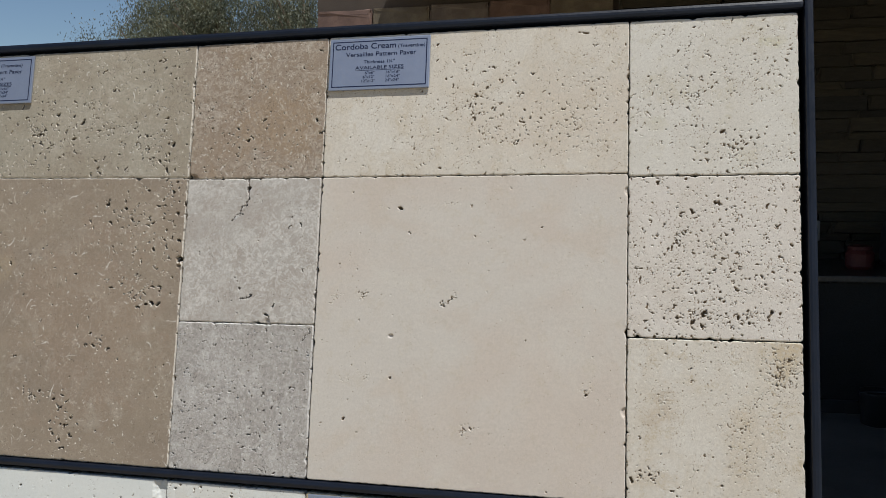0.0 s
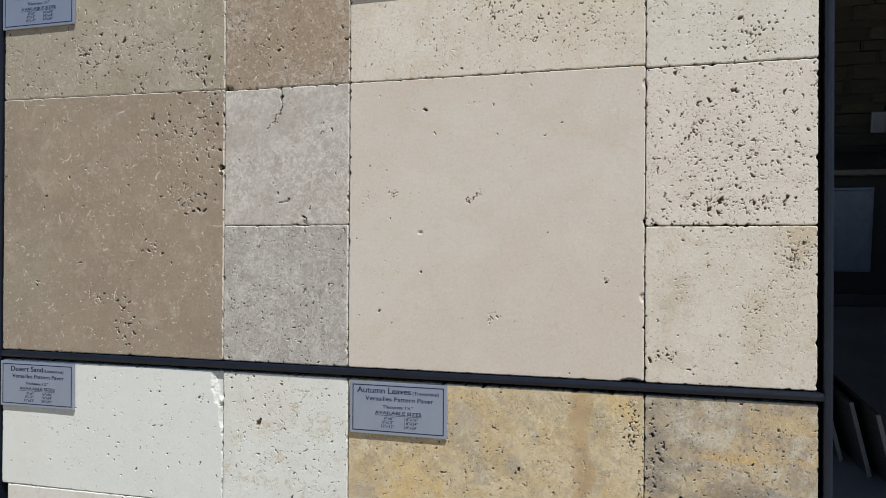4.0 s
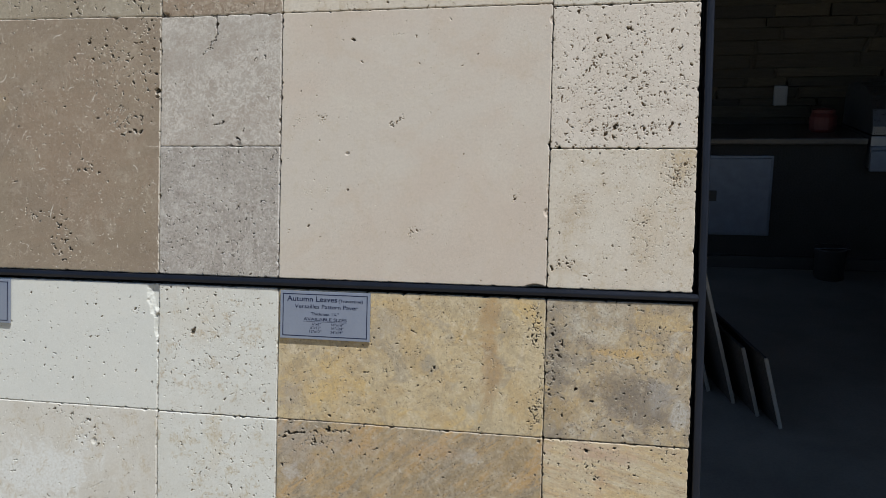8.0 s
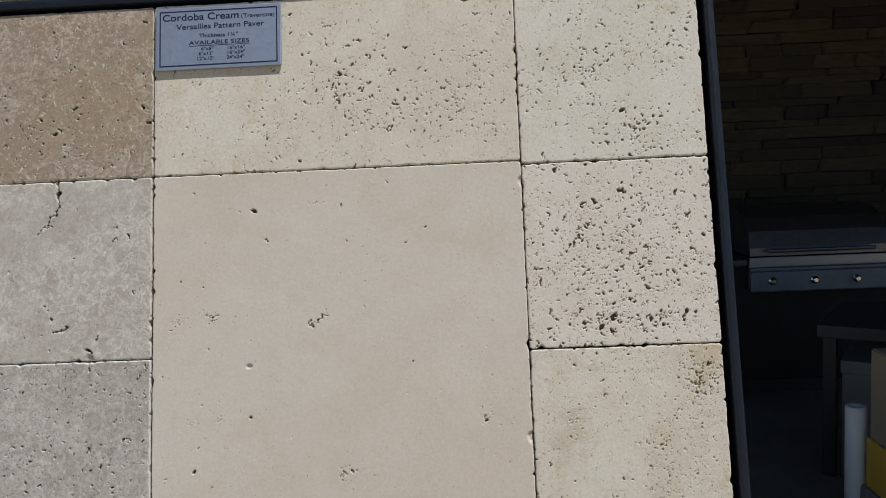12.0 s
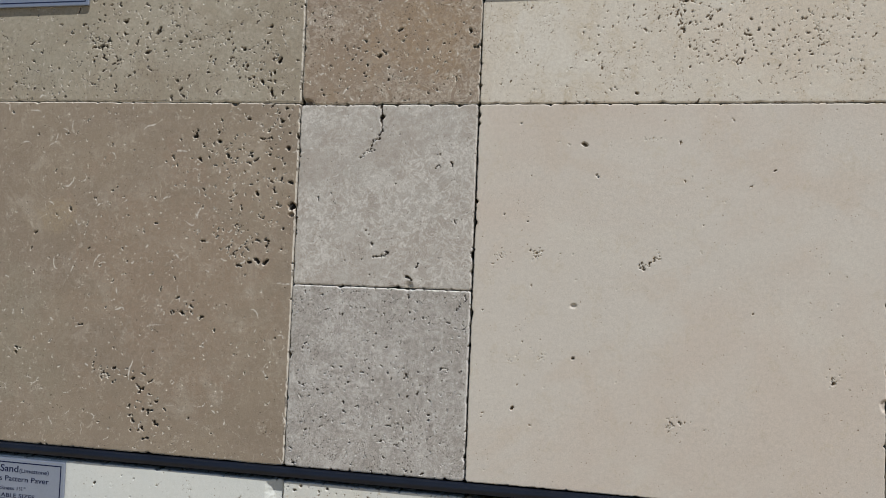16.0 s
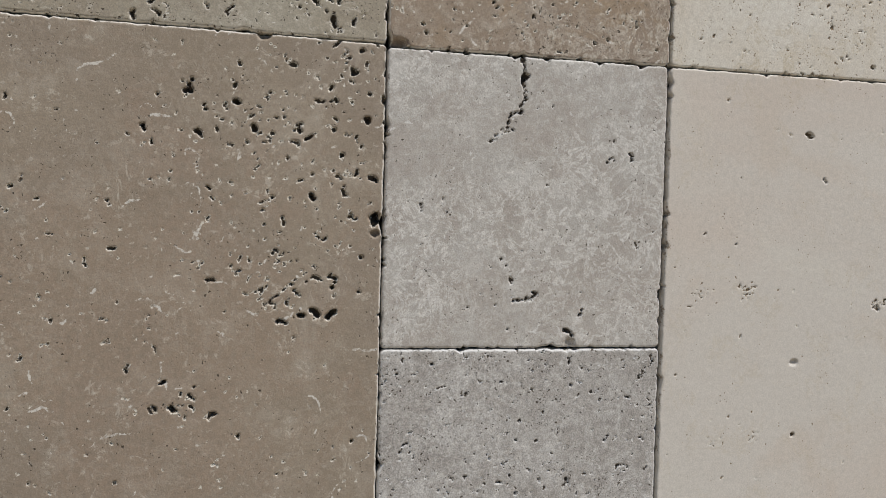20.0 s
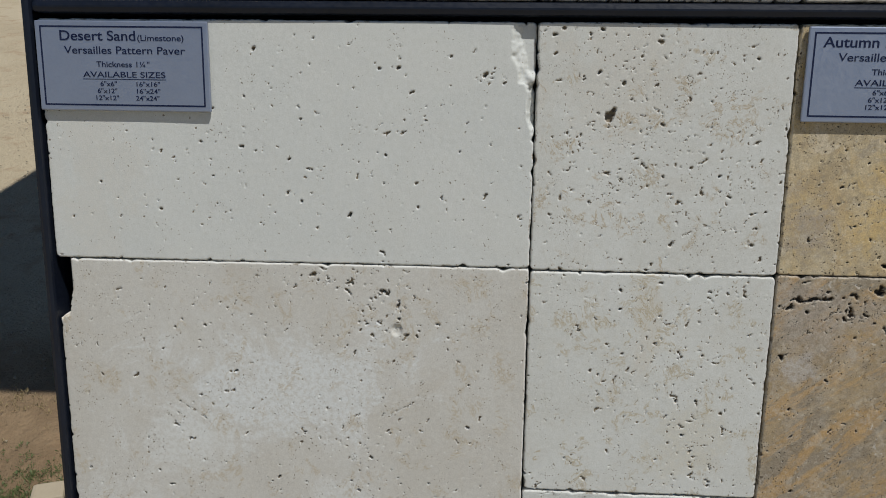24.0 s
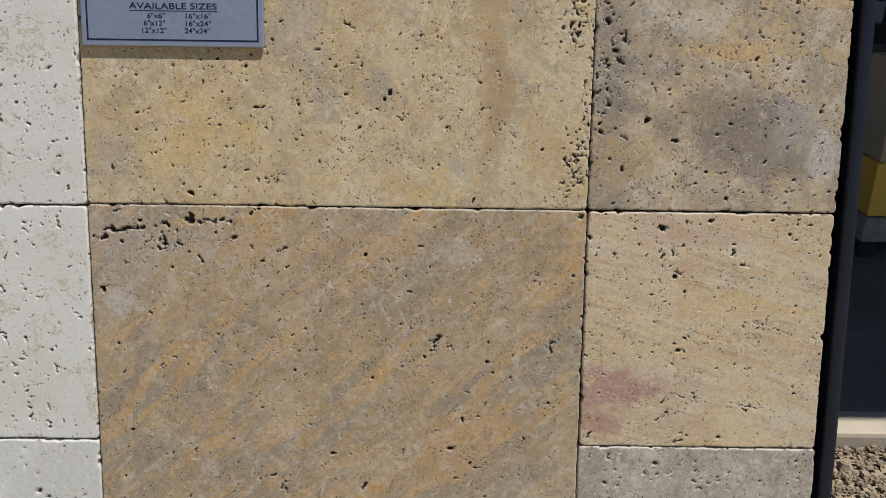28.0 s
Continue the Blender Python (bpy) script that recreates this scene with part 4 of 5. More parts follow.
MARKS[('cream', 3)] = dict(
    fixed=((-0.0133, -0.0731, 0.0032, 1.1, 111), (-0.0233, -0.0831, 0.0028, 1.2, 31), (-0.0423, -0.0781, 0.0017, 1.2, 69), (-0.0123, -0.0871, 0.002, 1.2, 42), (0.0287, -0.0771, 0.0018, 1.2, 60), (0.0407, -0.0831, 0.0018, 1.2, 100), (0.0667, -0.0691, 0.0017, 1.2, 65), (0.0047, 0.0639, 0.0028, 1.2, 140), (-0.0393, 0.0489, 0.0016, 1.7, 120), (-0.0253, 0.0529, 0.0015, 1.7, 118), (0.0067, -0.0541, 0.0015, 1.2, 135), (0.0257, -0.0441, 0.0015, 2, 175), (0.0897, 0.0119, 0.0015, 1.2, 105), (-0.0353, -0.0221, 0.0013, 1.2, 29), (-0.0653, 0.0889, 0.0016, 1.5, 70)),
    cracks=(),
    clusters=((-0.0013, -0.0041, 0.095, 0.095, 520, 0.0004, 0.0008), (-0.0203, -0.0771, 0.028, 0.012, 40, 0.00064, 0.0011), (0.0397, -0.0791, 0.03, 0.012, 40, 0.00064, 0.001)),
)
MARKS[('cream', 1)] = dict(
    fixed=((0.0097, -0.0487, 0.002, 1.1, 63), (0.0527, -0.0577, 0.0013, 1.2, 30), (0.0357, -0.0657, 0.0011, 2.6, 90), (0.0337, -0.0717, 0.0011, 1.2, 11), (-0.0373, -0.0327, 0.0006, 3, 60), (-0.0203, -0.0407, 0.0012, 1.2, 135), (0.0167, -0.0997, 0.0013, 1.2, 100)),
    cracks=(),
    clusters=((-0.0183, 0.0013, 0.04, 0.06, 80, 0.0005, 0.0011), (0.0317, -0.0707, 0.07, 0.04, 130, 0.0005, 0.0011), (-0.0043, 0.0273, 0.09, 0.06, 90, 0.0004, 0.0008), (0.070, 0.03, 0.03, 0.05, 60, 0.0005, 0.0012)),
)
MARKS[('cream', 0)] = dict(
    fixed=((0.0785, -0.0237, 0.0012, 1.8, 98), (0.0065, 0.0093, 0.0015, 1.2, 109), (0.0825, 0.0353, 0.0013, 1.6, 45), (0.0065, -0.0247, 0.0011, 2.5, 80), (0.0125, -0.0407, 0.0012, 2, 100), (-0.0395, -0.0897, 0.0013, 1.2, 164), (0.0225, -0.0997, 0.0012, 2.2, 0), (0.1365, -0.0247, 0.0009, 2.5, 60)),
    cracks=(),
    clusters=((0.0275, -0.0137, 0.045, 0.06, 130, 0.0005, 0.0012), (0.1155, -0.0297, 0.07, 0.06, 170, 0.0005, 0.0010), (0.1675, 0.0023, 0.03, 0.055, 90, 0.0004, 0.0008), (-0.0725, -0.0357, 0.035, 0.06, 60, 0.0004, 0.0009), (0.004, -0.005, 0.006, 0.030, 24, 0.0006, 0.0015)),
)
MARKS[('cream', 4)] = dict(
    fixed=((-0.0943, -0.0721, 0.002, 1.4, 84), (-0.0853, -0.0661, 0.0015, 1.2, 149), (-0.0633, -0.0611, 0.0013, 2, 14), (-0.0743, -0.0641, 0.0013, 1.2, 86), (-0.0623, 0.0069, 0.0011, 2, 6)),
    cracks=(),
    clusters=((-0.0803, -0.0661, 0.024, 0.009, 40, 0.00064, 0.0009), (0.0787, 0.066, 0.026, 0.030, 190, 0.0005, 0.0010), (0.0307, -0.0231, 0.026, 0.07, 230, 0.0004, 0.0007), (-0.058, 0.020, 0.010, 0.020, 40, 0.0004, 0.0008), (0.070, -0.02, 0.022, 0.06, 90, 0.0004, 0.0006), (0.0127, 0.0699, 0.03, 0.012, 40, 0.00032, 0.0005), (0.0617, 0.0369, 0.03, 0.03, 60, 0.0004, 0.0007)),
)
MARKS[('white', 0)] = dict(
    fixed=((-0.0242, 0.0765, 0.0016, 1.2, 1), (0.0258, 0.0865, 0.0009, 1.2, 125), (0.0968, 0.0635, 0.0011, 1.2, 44), (0.1018, 0.0105, 0.0015, 1.5, 0), (0.0128, 0.0305, 0.0009, 1.2, 120), (0.0038, -0.0125, 0.001, 1.2, 70), (0.0858, -0.0095, 0.001, 1.2, 150), (0.1478, -0.0045, 0.0011, 1.2, 118), (-0.0372, -0.0025, 0.0012, 1.5, 146), (0.0558, -0.0605, 0.0011, 1.2, 15), (0.1328, -0.0435, 0.0007, 2.6, 110), (-0.0722, 0.0005, 0.0012, 1.2, 175), (0.0018, -0.0425, 0.0011, 1.2, 54), (-0.0602, -0.0525, 0.0009, 1.2, 145), (0.1678, 0.0585, 0.0013, 1.5, 50)),
    cracks=(),
    clusters=((0.1748, 0.0565, 0.014, 0.008, 16, 0.00048, 0.00109), (0.0268, -0.0055, 0.17, 0.08, 130, 0.00032, 0.00078)),
)
MARKS[('white', 1)] = dict(
    fixed=((-0.0427, 0.0265, 0.003, 1.5, 100), (-0.0318, 0.0535, 0.0013, 1.2, 141), (-0.0508, 0.0955, 0.0016, 1.2, 151), (-0.0878, 0.0915, 0.0012, 1.2, 155), (-0.0518, 0.0635, 0.0013, 1.2, 131), (-0.0318, -0.0155, 0.0012, 1.2, 144), (0.0582, -0.0375, 0.0011, 1.2, 164), (-0.0558, -0.0445, 0.0011, 1.2, 125), (-0.0407, 0.0305, 0.002, 1.6, 110), (0.0722, -0.0575, 0.0007, 3, 100), (0.0792, -0.0515, 0.0007, 3, 0), (0.0832, -0.0615, 0.0007, 2.6, 80), (0.0762, -0.0745, 0.0006, 3, 80), (-0.1588, 0.1605, 0.0007, 1.2, 120)),
    cracks=(),
    clusters=((0.0032, 0.0315, 0.095, 0.095, 170, 0.00032, 0.00086), (-0.0048, -0.0095, 0.08, 0.06, 50, 0.0004, 0.00094)),
)
MARKS[('white', 2)] = dict(
    fixed=((0.0858, 0.1786, 0.0017, 2, 10), (0.0208, 0.1916, 0.0015, 1.6, 56), (0.0548, 0.1776, 0.001, 3, 100), (0.0978, 0.1666, 0.0013, 2, 60), (0.0928, 0.1146, 0.001, 1.2, 40), (0.0328, 0.0676, 0.0012, 1.2, 50), (0.1588, 0.0546, 0.0012, 1.2, 174), (0.0608, -0.0104, 0.0012, 1.2, 129), (0.1118, 0.1206, 0.0007, 3.4, 70), (0.1408, 0.1376, 0.0009, 1.2, 10), (-0.0762, 0.1416, 0.001, 1.2, 175), (-0.1922, -0.0004, 0.0011, 1.2, 131), (0.0728, 0.0226, 0.0011, 1.2, 104)),
    cracks=((-0.1032, 0.0696, -0.0782, 0.0546, 0.00028), (0.0838, 0.0616, 0.1108, 0.0766, 0.00028)),
    clusters=((0.0908, 0.1496, 0.035, 0.04, 70, 0.0004, 0.00117), (0.0338, 0.1876, 0.04, 0.009, 26, 0.00048, 0.00125), (0.0728, 0.0156, 0.14, 0.06, 100, 0.00032, 0.00086), (-0.0962, 0.1706, 0.17, 0.06, 90, 0.00032, 0.00078)),
)
MARKS[('white', 3)] = dict(
    fixed=((0.0622, -0.0869, 0.0016, 3.2, -15), (0.0452, -0.0819, 0.0009, 2, 20), (-0.0658, -0.0709, 0.0012, 1.2, 45), (-0.0568, 0.0461, 0.0009, 3, -30), (-0.0248, 0.0681, 0.0009, 1.2, 90), (0.0492, 0.0851, 0.0011, 1.2, 5), (0.0852, 0.0481, 0.0006, 3.4, 15), (-0.0928, -0.0169, 0.0005, 4, 40), (0.0352, -0.0449, 0.0011, 1.2, 71)),
    cracks=(),
    clusters=((-0.0018, 0.0351, 0.06, 0.07, 70, 0.00032, 0.00086), (0.0432, -0.0599, 0.04, 0.05, 50, 0.00032, 0.00094)),
)
MARKS[('gold', 0)] = dict(
    fixed=((-0.1195, -0.0905, 0.0023, 1.5, 0), (0.0425, -0.0075, 0.0021, 1.2, 105), (0.0385, -0.0135, 0.0016, 1.2, 74), (-0.0445, 0.0465, 0.0013, 1.2, 165), (-0.1255, -0.0845, 0.0013, 1.2, 25)),
    cracks=(),
    clusters=((0.1905, 0.0555, 0.016, 0.034, 70, 0.00056, 0.00117), (0.1925, -0.0665, 0.01, 0.026, 60, 0.00056, 0.00109), (-0.0535, -0.0805, 0.016, 0.006, 14, 0.0004, 0.00101), (-0.1125, -0.0255, 0.12, 0.08, 170, 0.00032, 0.00086), (0.0475, -0.0235, 0.14, 0.08, 160, 0.00032, 0.00086), (0.2015, -0.0125, 0.004, 0.06, 30, 0.00048, 0.00101)),
)
MARKS[('gold', 2)] = dict(
    fixed=((-0.1205, 0.1916, 0.0028, 1.4, 110), (-0.1435, 0.1716, 0.0025, 1.2, 80), (-0.1955, 0.1326, 0.0019, 1.2, 111), (-0.0695, 0.1996, 0.0014, 2.6, 60), (0.0965, -0.0034, 0.0019, 1.4, 45), (0.0215, -0.0384, 0.0012, 2.8, 70), (-0.0855, 0.1766, 0.0016, 1.2, 25), (-0.0625, 0.1576, 0.0011, 1.2, 141), (-0.0045, -0.0084, 0.0013, 1.2, 50), (0.0225, 0.1636, 0.0014, 1.2, 111), (0.0835, 0.0926, 0.0016, 2, 50), (0.1065, 0.0216, 0.0012, 1.2, 55), (0.1305, 0.0636, 0.0011, 1.2, 164)),
    cracks=((-0.1985, 0.1736, -0.1895, 0.1806, 0.0016), (-0.1895, 0.1806, -0.1615, 0.1846, 0.0013), (-0.1145, 0.1896, -0.0875, 0.1896, 0.0009), (0.0765, 0.0826, 0.0855, 0.0956, 0.0009)),
    clusters=((-0.1485, 0.1756, 0.05, 0.024, 50, 0.00048, 0.0014), (0.0005, 0.0916, 0.19, 0.12, 220, 0.00032, 0.00078)),
)
MARKS[('gold', 3)] = dict(
    fixed=((-0.0393, 0.0891, 0.0023, 1.3, 71), (0.0307, 0.0571, 0.0012, 2.6, -10), (-0.0273, 0.0471, 0.0016, 1.2, 115), (-0.0993, 0.0791, 0.0016, 1.2, 115), (-0.0383, 0.0641, 0.0014, 1.2, 50), (-0.0213, -0.0159, 0.0016, 1.2, 0), (0.0397, -0.0669, 0.0012, 2, 89)),
    cracks=((-0.0223, -0.0549, 0.0047, -0.0609, 0.0003), (0.0197, -0.0629, 0.0487, -0.0669, 0.0003), (0.0387, 0.0101, 0.0697, 0.0001, 0.0003)),
    clusters=((-0.0303, 0.0571, 0.024, 0.04, 40, 0.0004, 0.00101), (-0.0553, -0.0059, 0.06, 0.06, 60, 0.00032, 0.00078)),
)
MARKS[('gold', 1)] = dict(
    fixed=((-0.0573, -0.0275, 0.0021, 1.2, 20), (-0.0343, -0.0425, 0.0023, 1.6, 40), (-0.0853, 0.0275, 0.0021, 1.2, 160), (-0.0913, 0.0495, 0.0019, 1.2, 106), (-0.0763, -0.0665, 0.0018, 1.2, 140), (0.0827, -0.0145, 0.0012, 1.2, 135), (0.0647, -0.0745, 0.0011, 1.2, 1)),
    cracks=(),
    clusters=((-0.0913, 0.0055, 0.016, 0.08, 110, 0.00048, 0.00133), (-0.0123, 0.0155, 0.08, 0.04, 160, 0.00032, 0.00094), (0.0537, 0.0295, 0.06, 0.06, 110, 0.00032, 0.00086), (0.0067, -0.0785, 0.09, 0.02, 50, 0.0004, 0.00094)),
)
MARKS[('gold', 4)] = dict(
    fixed=((-0.0353, 0.0872, 0.0019, 1.2, 140),),
    cracks=(),
    clusters=((0.0037, 0.0771, 0.08, 0.025, 70, 0.0004, 0.00101),),
)

MARKS[("white", 2)]["notch"] = (-0.2087, 0.2050, 0.0125, 0.056)
MARKS[("cream", 2)]["breaks"] = ((0.190, -0.2030, 0.016, 0.0050, 0.012), (0.205, 0.180, 0.004, 0.006, 0.003), (0.205, -0.095, 0.006, 0.008, 0.003), (0.205, -0.06, 0.003, 0.008, 0.002), (-0.098, -0.011, 0.004, 0.003, 0.002))
MARKS[("white", 2)]["breaks"] = ((0.0957, 0.143, 0.005, 0.006, 0.002),)
MARKS[("brown", 1)]["breaks"] = ((-0.0950, -0.0975, 0.0085, 0.0050, 0.008),)
MARKS[("brown", 2)]["breaks"] = ((0.1290, 0.2065, 0.0055, 0.0045, 0.006), (0.2045, 0.0900, 0.0060, 0.0035, 0.006), (0.2040, 0.0790, 0.0035, 0.0025, 0.004))
MARKS[("brown", 3)]["breaks"] = ((0.0322, -0.0995, 0.0050, 0.0070, 0.003),)
MARKS[("white", 0)]["breaks"] = ((0.2077, 0.0850, 0.018, 0.040, 0.005), (0.2077, 0.0330, 0.006, 0.024, 0.007))


def lettering(text, height, width, x, z, align, mat, parent):
    """One line of built-in type as a thin mesh; x, z: its anchor on the plate; width: fitted, if given."""
    curve = bpy.data.curves.new("lettering", "FONT")
    curve.body, curve.size, curve.align_x, curve.extrude, curve.offset = text, height, align, 0.00012, 0.009 * height if height > 0.01 else 0.003 * height
    tmp = bpy.data.objects.new("lettering", curve)
    scene.collection.objects.link(tmp)
    data = bpy.data.meshes.new_from_object(tmp.evaluated_get(bpy.context.evaluated_depsgraph_get()))
    bpy.data.objects.remove(tmp)
    bpy.data.curves.remove(curve)
    co = np.empty(len(data.vertices) * 3, np.float32)
    data.vertices.foreach_get("co", co)
    co = co.reshape(-1, 3)
    k = width / max(1e-6, np.ptp(co[:, 0])) if width else 1.0
    co[:, 0] *= k
    data.transform(Matrix.Identity(4))
    data.vertices.foreach_set("co", np.stack([co[:, 0] + x, -co[:, 2], co[:, 1] + z], -1).ravel())
    data.materials.append(mat)
    data.name = "lettering"
    ob = new("lettering", data)
    ob.parent = parent
    return ob


PLATE_H, PLATE_D = 0.0735, 0.0040


def name_plate(x, z, title, kind_of, span, wide_title, plate_w, parent):
    """A grey name plate with a navy border line and the paver's name and sizes; x, z: its lower left corner."""
    plate = part("name_plate", box(0, plate_w, -PLATE_D, -0.0008, 0, PLATE_H, 0.0010), M["plate"], parent, "grey engraved name plate with navy lettering", pose(x, -0.0005, z))
    bm = bmesh.new()
    e, t, y0, y1 = 0.0042, 0.0013, -PLATE_D - 0.0002, -PLATE_D + 0.0003
    for d in ((e, plate_w - e, PLATE_H - e - t, PLATE_H - e), (e, plate_w - e, e, e + t), (e, e + t, e + t, PLATE_H - e - t), (plate_w - e - t, plate_w - e, e + t, PLATE_H - e - t)):
        box(d[0], d[1], y0, y1, d[2], d[3], 0, bm)
    part("border_line", bm, M["ink"], plate)
    u = plate_w / 573
    front = Matrix.Translation((0, -PLATE_D - 0.00015, 0))
    mid = plate_w / 2
    top = lambda px: PLATE_H - px * u  # noqa: E731
    w1 = wide_title * u
    rows = [
        (title, 0.0114, w1, mid - span * u, top(62), "LEFT"),
        (kind_of, 0.0068, 152 * u, mid + (span - 2) * u - 152 * u, top(62), "LEFT"),
        ("Versailles Pattern Paver", 0.0089, 402 * u, mid - 192 * u, top(104), "LEFT"),
        ("Thickness 1¼\"", 0.0064, 178 * u, mid - 88 * u, top(145), "LEFT"),
        ("AVAILABLE SIZES", 0.0067, 275 * u, mid - 134 * u, top(178), "LEFT"),
    ]
    for i, (a, b) in enumerate((("6\"x6\"", "16\"x16\""), ("6\"x12\"", "16\"x24\""), ("12\"x12\"", "24\"x24\""))):
        wide = (55, 66, 76)[i] * u
        rows.append((a, 0.0055, wide, mid - 24 * u - wide, top(206 + 22.5 * i), "LEFT"))
        rows.append((b, 0.0055, 78 * u, mid + 38 * u, top(206 + 22.5 * i), "LEFT"))
    for text, high, wide, tx, tz, al in rows:
        lettering(text, high, wide, tx, tz, al, M["ink"], plate).matrix_basis = front
    part("underline", box(mid - 135 * u, mid + 142 * u, y0, y1, top(185), top(183)), M["ink"], plate)


# pit colour of each stone, soil and painted shade together
SOIL_SHADE = {"brown": (0.06, 0.044, 0.03), "cream": (0.165, 0.115, 0.068), "white": (0.17, 0.135, 0.09), "gold": (0.06, 0.045, 0.03)}
SETBACK = (0.0002, 0.0006, -0.0006, 0.0000, -0.0004)


def sample_panel(tone, right, down, label, plate):
    root = thing("sample_panel", BOARD, label, "tile panel", "sample panels on the display board")
    for i, (cell, spec) in enumerate(zip(panel_cells(right, down), PAVERS[tone])):
        (x0, x1), (z0, z1) = cell
        e0, e1, e2, e3, *skew = UNEVEN.get((tone, i), (0.0,) * 6)
        marks = moved(MARKS.get((tone, i), {}), (e0 + e1) / 2, (e2 + e3) / 2)
        x0, x1, z0, z1 = x0 + e0, x1 + e1, z0 + e2, z1 + e3
        seed = 11 + i + {"brown": 0, "cream": 20, "white": 40, "gold": 60}[tone]
        data = paver_mesh(x1 - x0, z1 - z0, seed, **{"depth": 0.65 if tone in ("cream", "white") else 1.0, "skew": tuple(skew), **spec["p"], **marks})
        data.materials.append(stone(f"{tone}_stone", *spec["c"], seed, soil_shade=SOIL_SHADE[tone], **spec["s"]))
        ob = new("paver", data)
        ob.parent = root
        ob.matrix_basis = pose((x0 + x1) / 2, SETBACK[i], (z0 + z1) / 2)
    name_plate(*plate, root)
    return root


sample_panel("brown", False, False, "brown and grey tumbled travertine pavers with a name plate", (-0.6225, 0.5345, "Noce Toros", "(Travertine)", 207, 238, 0.144))
sample_panel("cream", True, False, "cream tumbled travertine pavers with a name plate", (0.0040, 0.5345, "Cordoba Cream", "(Travertine)", 258, 350, 0.144))
sample_panel("white", False, True, "off-white chipped limestone pavers with a name plate", (-0.6215, -0.0835, "Desert Sand", "(Limestone)", 207, 252, 0.1475))
sample_panel("gold", True, True, "golden brown veined travertine pavers with a name plate", (0.0050, -0.0835, "Autumn Leaves", "(Travertine)", 241, 321, 0.144))


# ---- display stand ----
def display_stand():
    root = thing("display_stand", BOARD, "black painted steel display stand leaning back, holding stone samples", "display stand")
    foot = -(RAIL + 0.01) / math.cos(radians(LEAN))
    for x0, x1 in ((-0.6320, -0.6245), (0.6200, 0.6305)):
        part("upright", box(x0, x1, -0.0050, 0.040, foot, 0.6295, 0.0034), M["steel"], root)
    part("rail", box(-0.6242, 0.6197, -0.0046, 0.040, 0.6170, 0.6285, 0.0042), M["steel"], root, "top rail")
    part("rail", box(-0.6235, 0.6260, -0.0042, 0.030, -0.0040, 0.0070, 0.0048), M["steel"], root, "rounded middle rail")
    part("rail", box(-0.6235, 0.6215, -0.0040, 0.040, -0.6390, -0.6270, 0.0022), M["steel"], root)
    part("backing_board", box(-0.6235, 0.6215, 0.0315, 0.0435, -0.6260, 0.6170, 0.001), M["backing"], root, "black backing board")
    back = BOARD.inverted() @ Vector((0, 1.0, 0.0))
    part("rear_strut", tube((0, 0.045, 0.45), back, 0.014), M["steel"], root)


display_stand()


# ---- rear wall of the patio: ledge stone and slate ----
def stone_wall():
    """Stacked ledge stones of uneven length and depth, each a piece of its own, before a plain wall."""
    wall = solid("wall_north", (-2.05, 7.0, BACK + 0.06, BACK + 0.25, 0.035, ROOF_Z), "render", "patio wall faced with stacked brown ledge stone, darkened to deepen its shade", "wall")
    # ledge stone colours are lowered to deepen the patio's shade
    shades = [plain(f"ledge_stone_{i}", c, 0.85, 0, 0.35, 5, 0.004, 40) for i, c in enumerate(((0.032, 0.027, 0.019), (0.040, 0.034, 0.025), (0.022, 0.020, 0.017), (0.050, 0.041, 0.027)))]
    slate = [plain(f"slate_{i}", c, 0.7, 0, 0.35, 4, 0.003, 40) for i, c in enumerate(((0.20, 0.125, 0.10), (0.185, 0.15, 0.105), (0.19, 0.155, 0.135)))]
    rng = random.Random(4)
    blocks = []
    for k in range(8):
        bm = box(-0.5, 0.5, -0.5, 0.5, -0.5, 0.5, 0.04)
        for v in bm.verts:
            v.co += Vector((rng.uniform(-0.03, 0.03), rng.uniform(-0.16, 0.16), rng.uniform(-0.07, 0.07)))
        data = bpy.data.meshes.new("stone")
        bm.to_mesh(data)
        bm.free()
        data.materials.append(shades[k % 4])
        blocks.append(data)
    z, rows = 0.05, 0
    while z < ROOF_Z - 0.12:
        h = rng.choice((0.05, 0.065, 0.085, 0.10))
        x = 0.35 + rng.uniform(-0.3, 0)
        while x < 4.4:
            w = min(rng.uniform(0.25, 0.75), 4.6 - x)
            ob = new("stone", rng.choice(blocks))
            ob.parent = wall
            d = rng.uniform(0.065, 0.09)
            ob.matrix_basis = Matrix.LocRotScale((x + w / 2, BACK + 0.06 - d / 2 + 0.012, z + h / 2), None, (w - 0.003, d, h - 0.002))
            x += w
        z += h
        rows += 1
    # slate tiles on the end of the wall
    for i in range(5):
        for j in range(6):
            data = blocks[0].copy()
            data.materials.clear()
            data.materials.append(slate[(i * 2 + j * 3 + i * j) % 3])
            ob = new("slate_tile", data)
            ob.parent = wall
            ob.matrix_basis = Matrix.LocRotScale((-1.82 + i * 0.46, BACK + 0.045, 0.27 + j * 0.46), None, (0.457, 0.03, 0.457))
    return wall


# ---- outdoor kitchen ----
ISLAND = 4.36


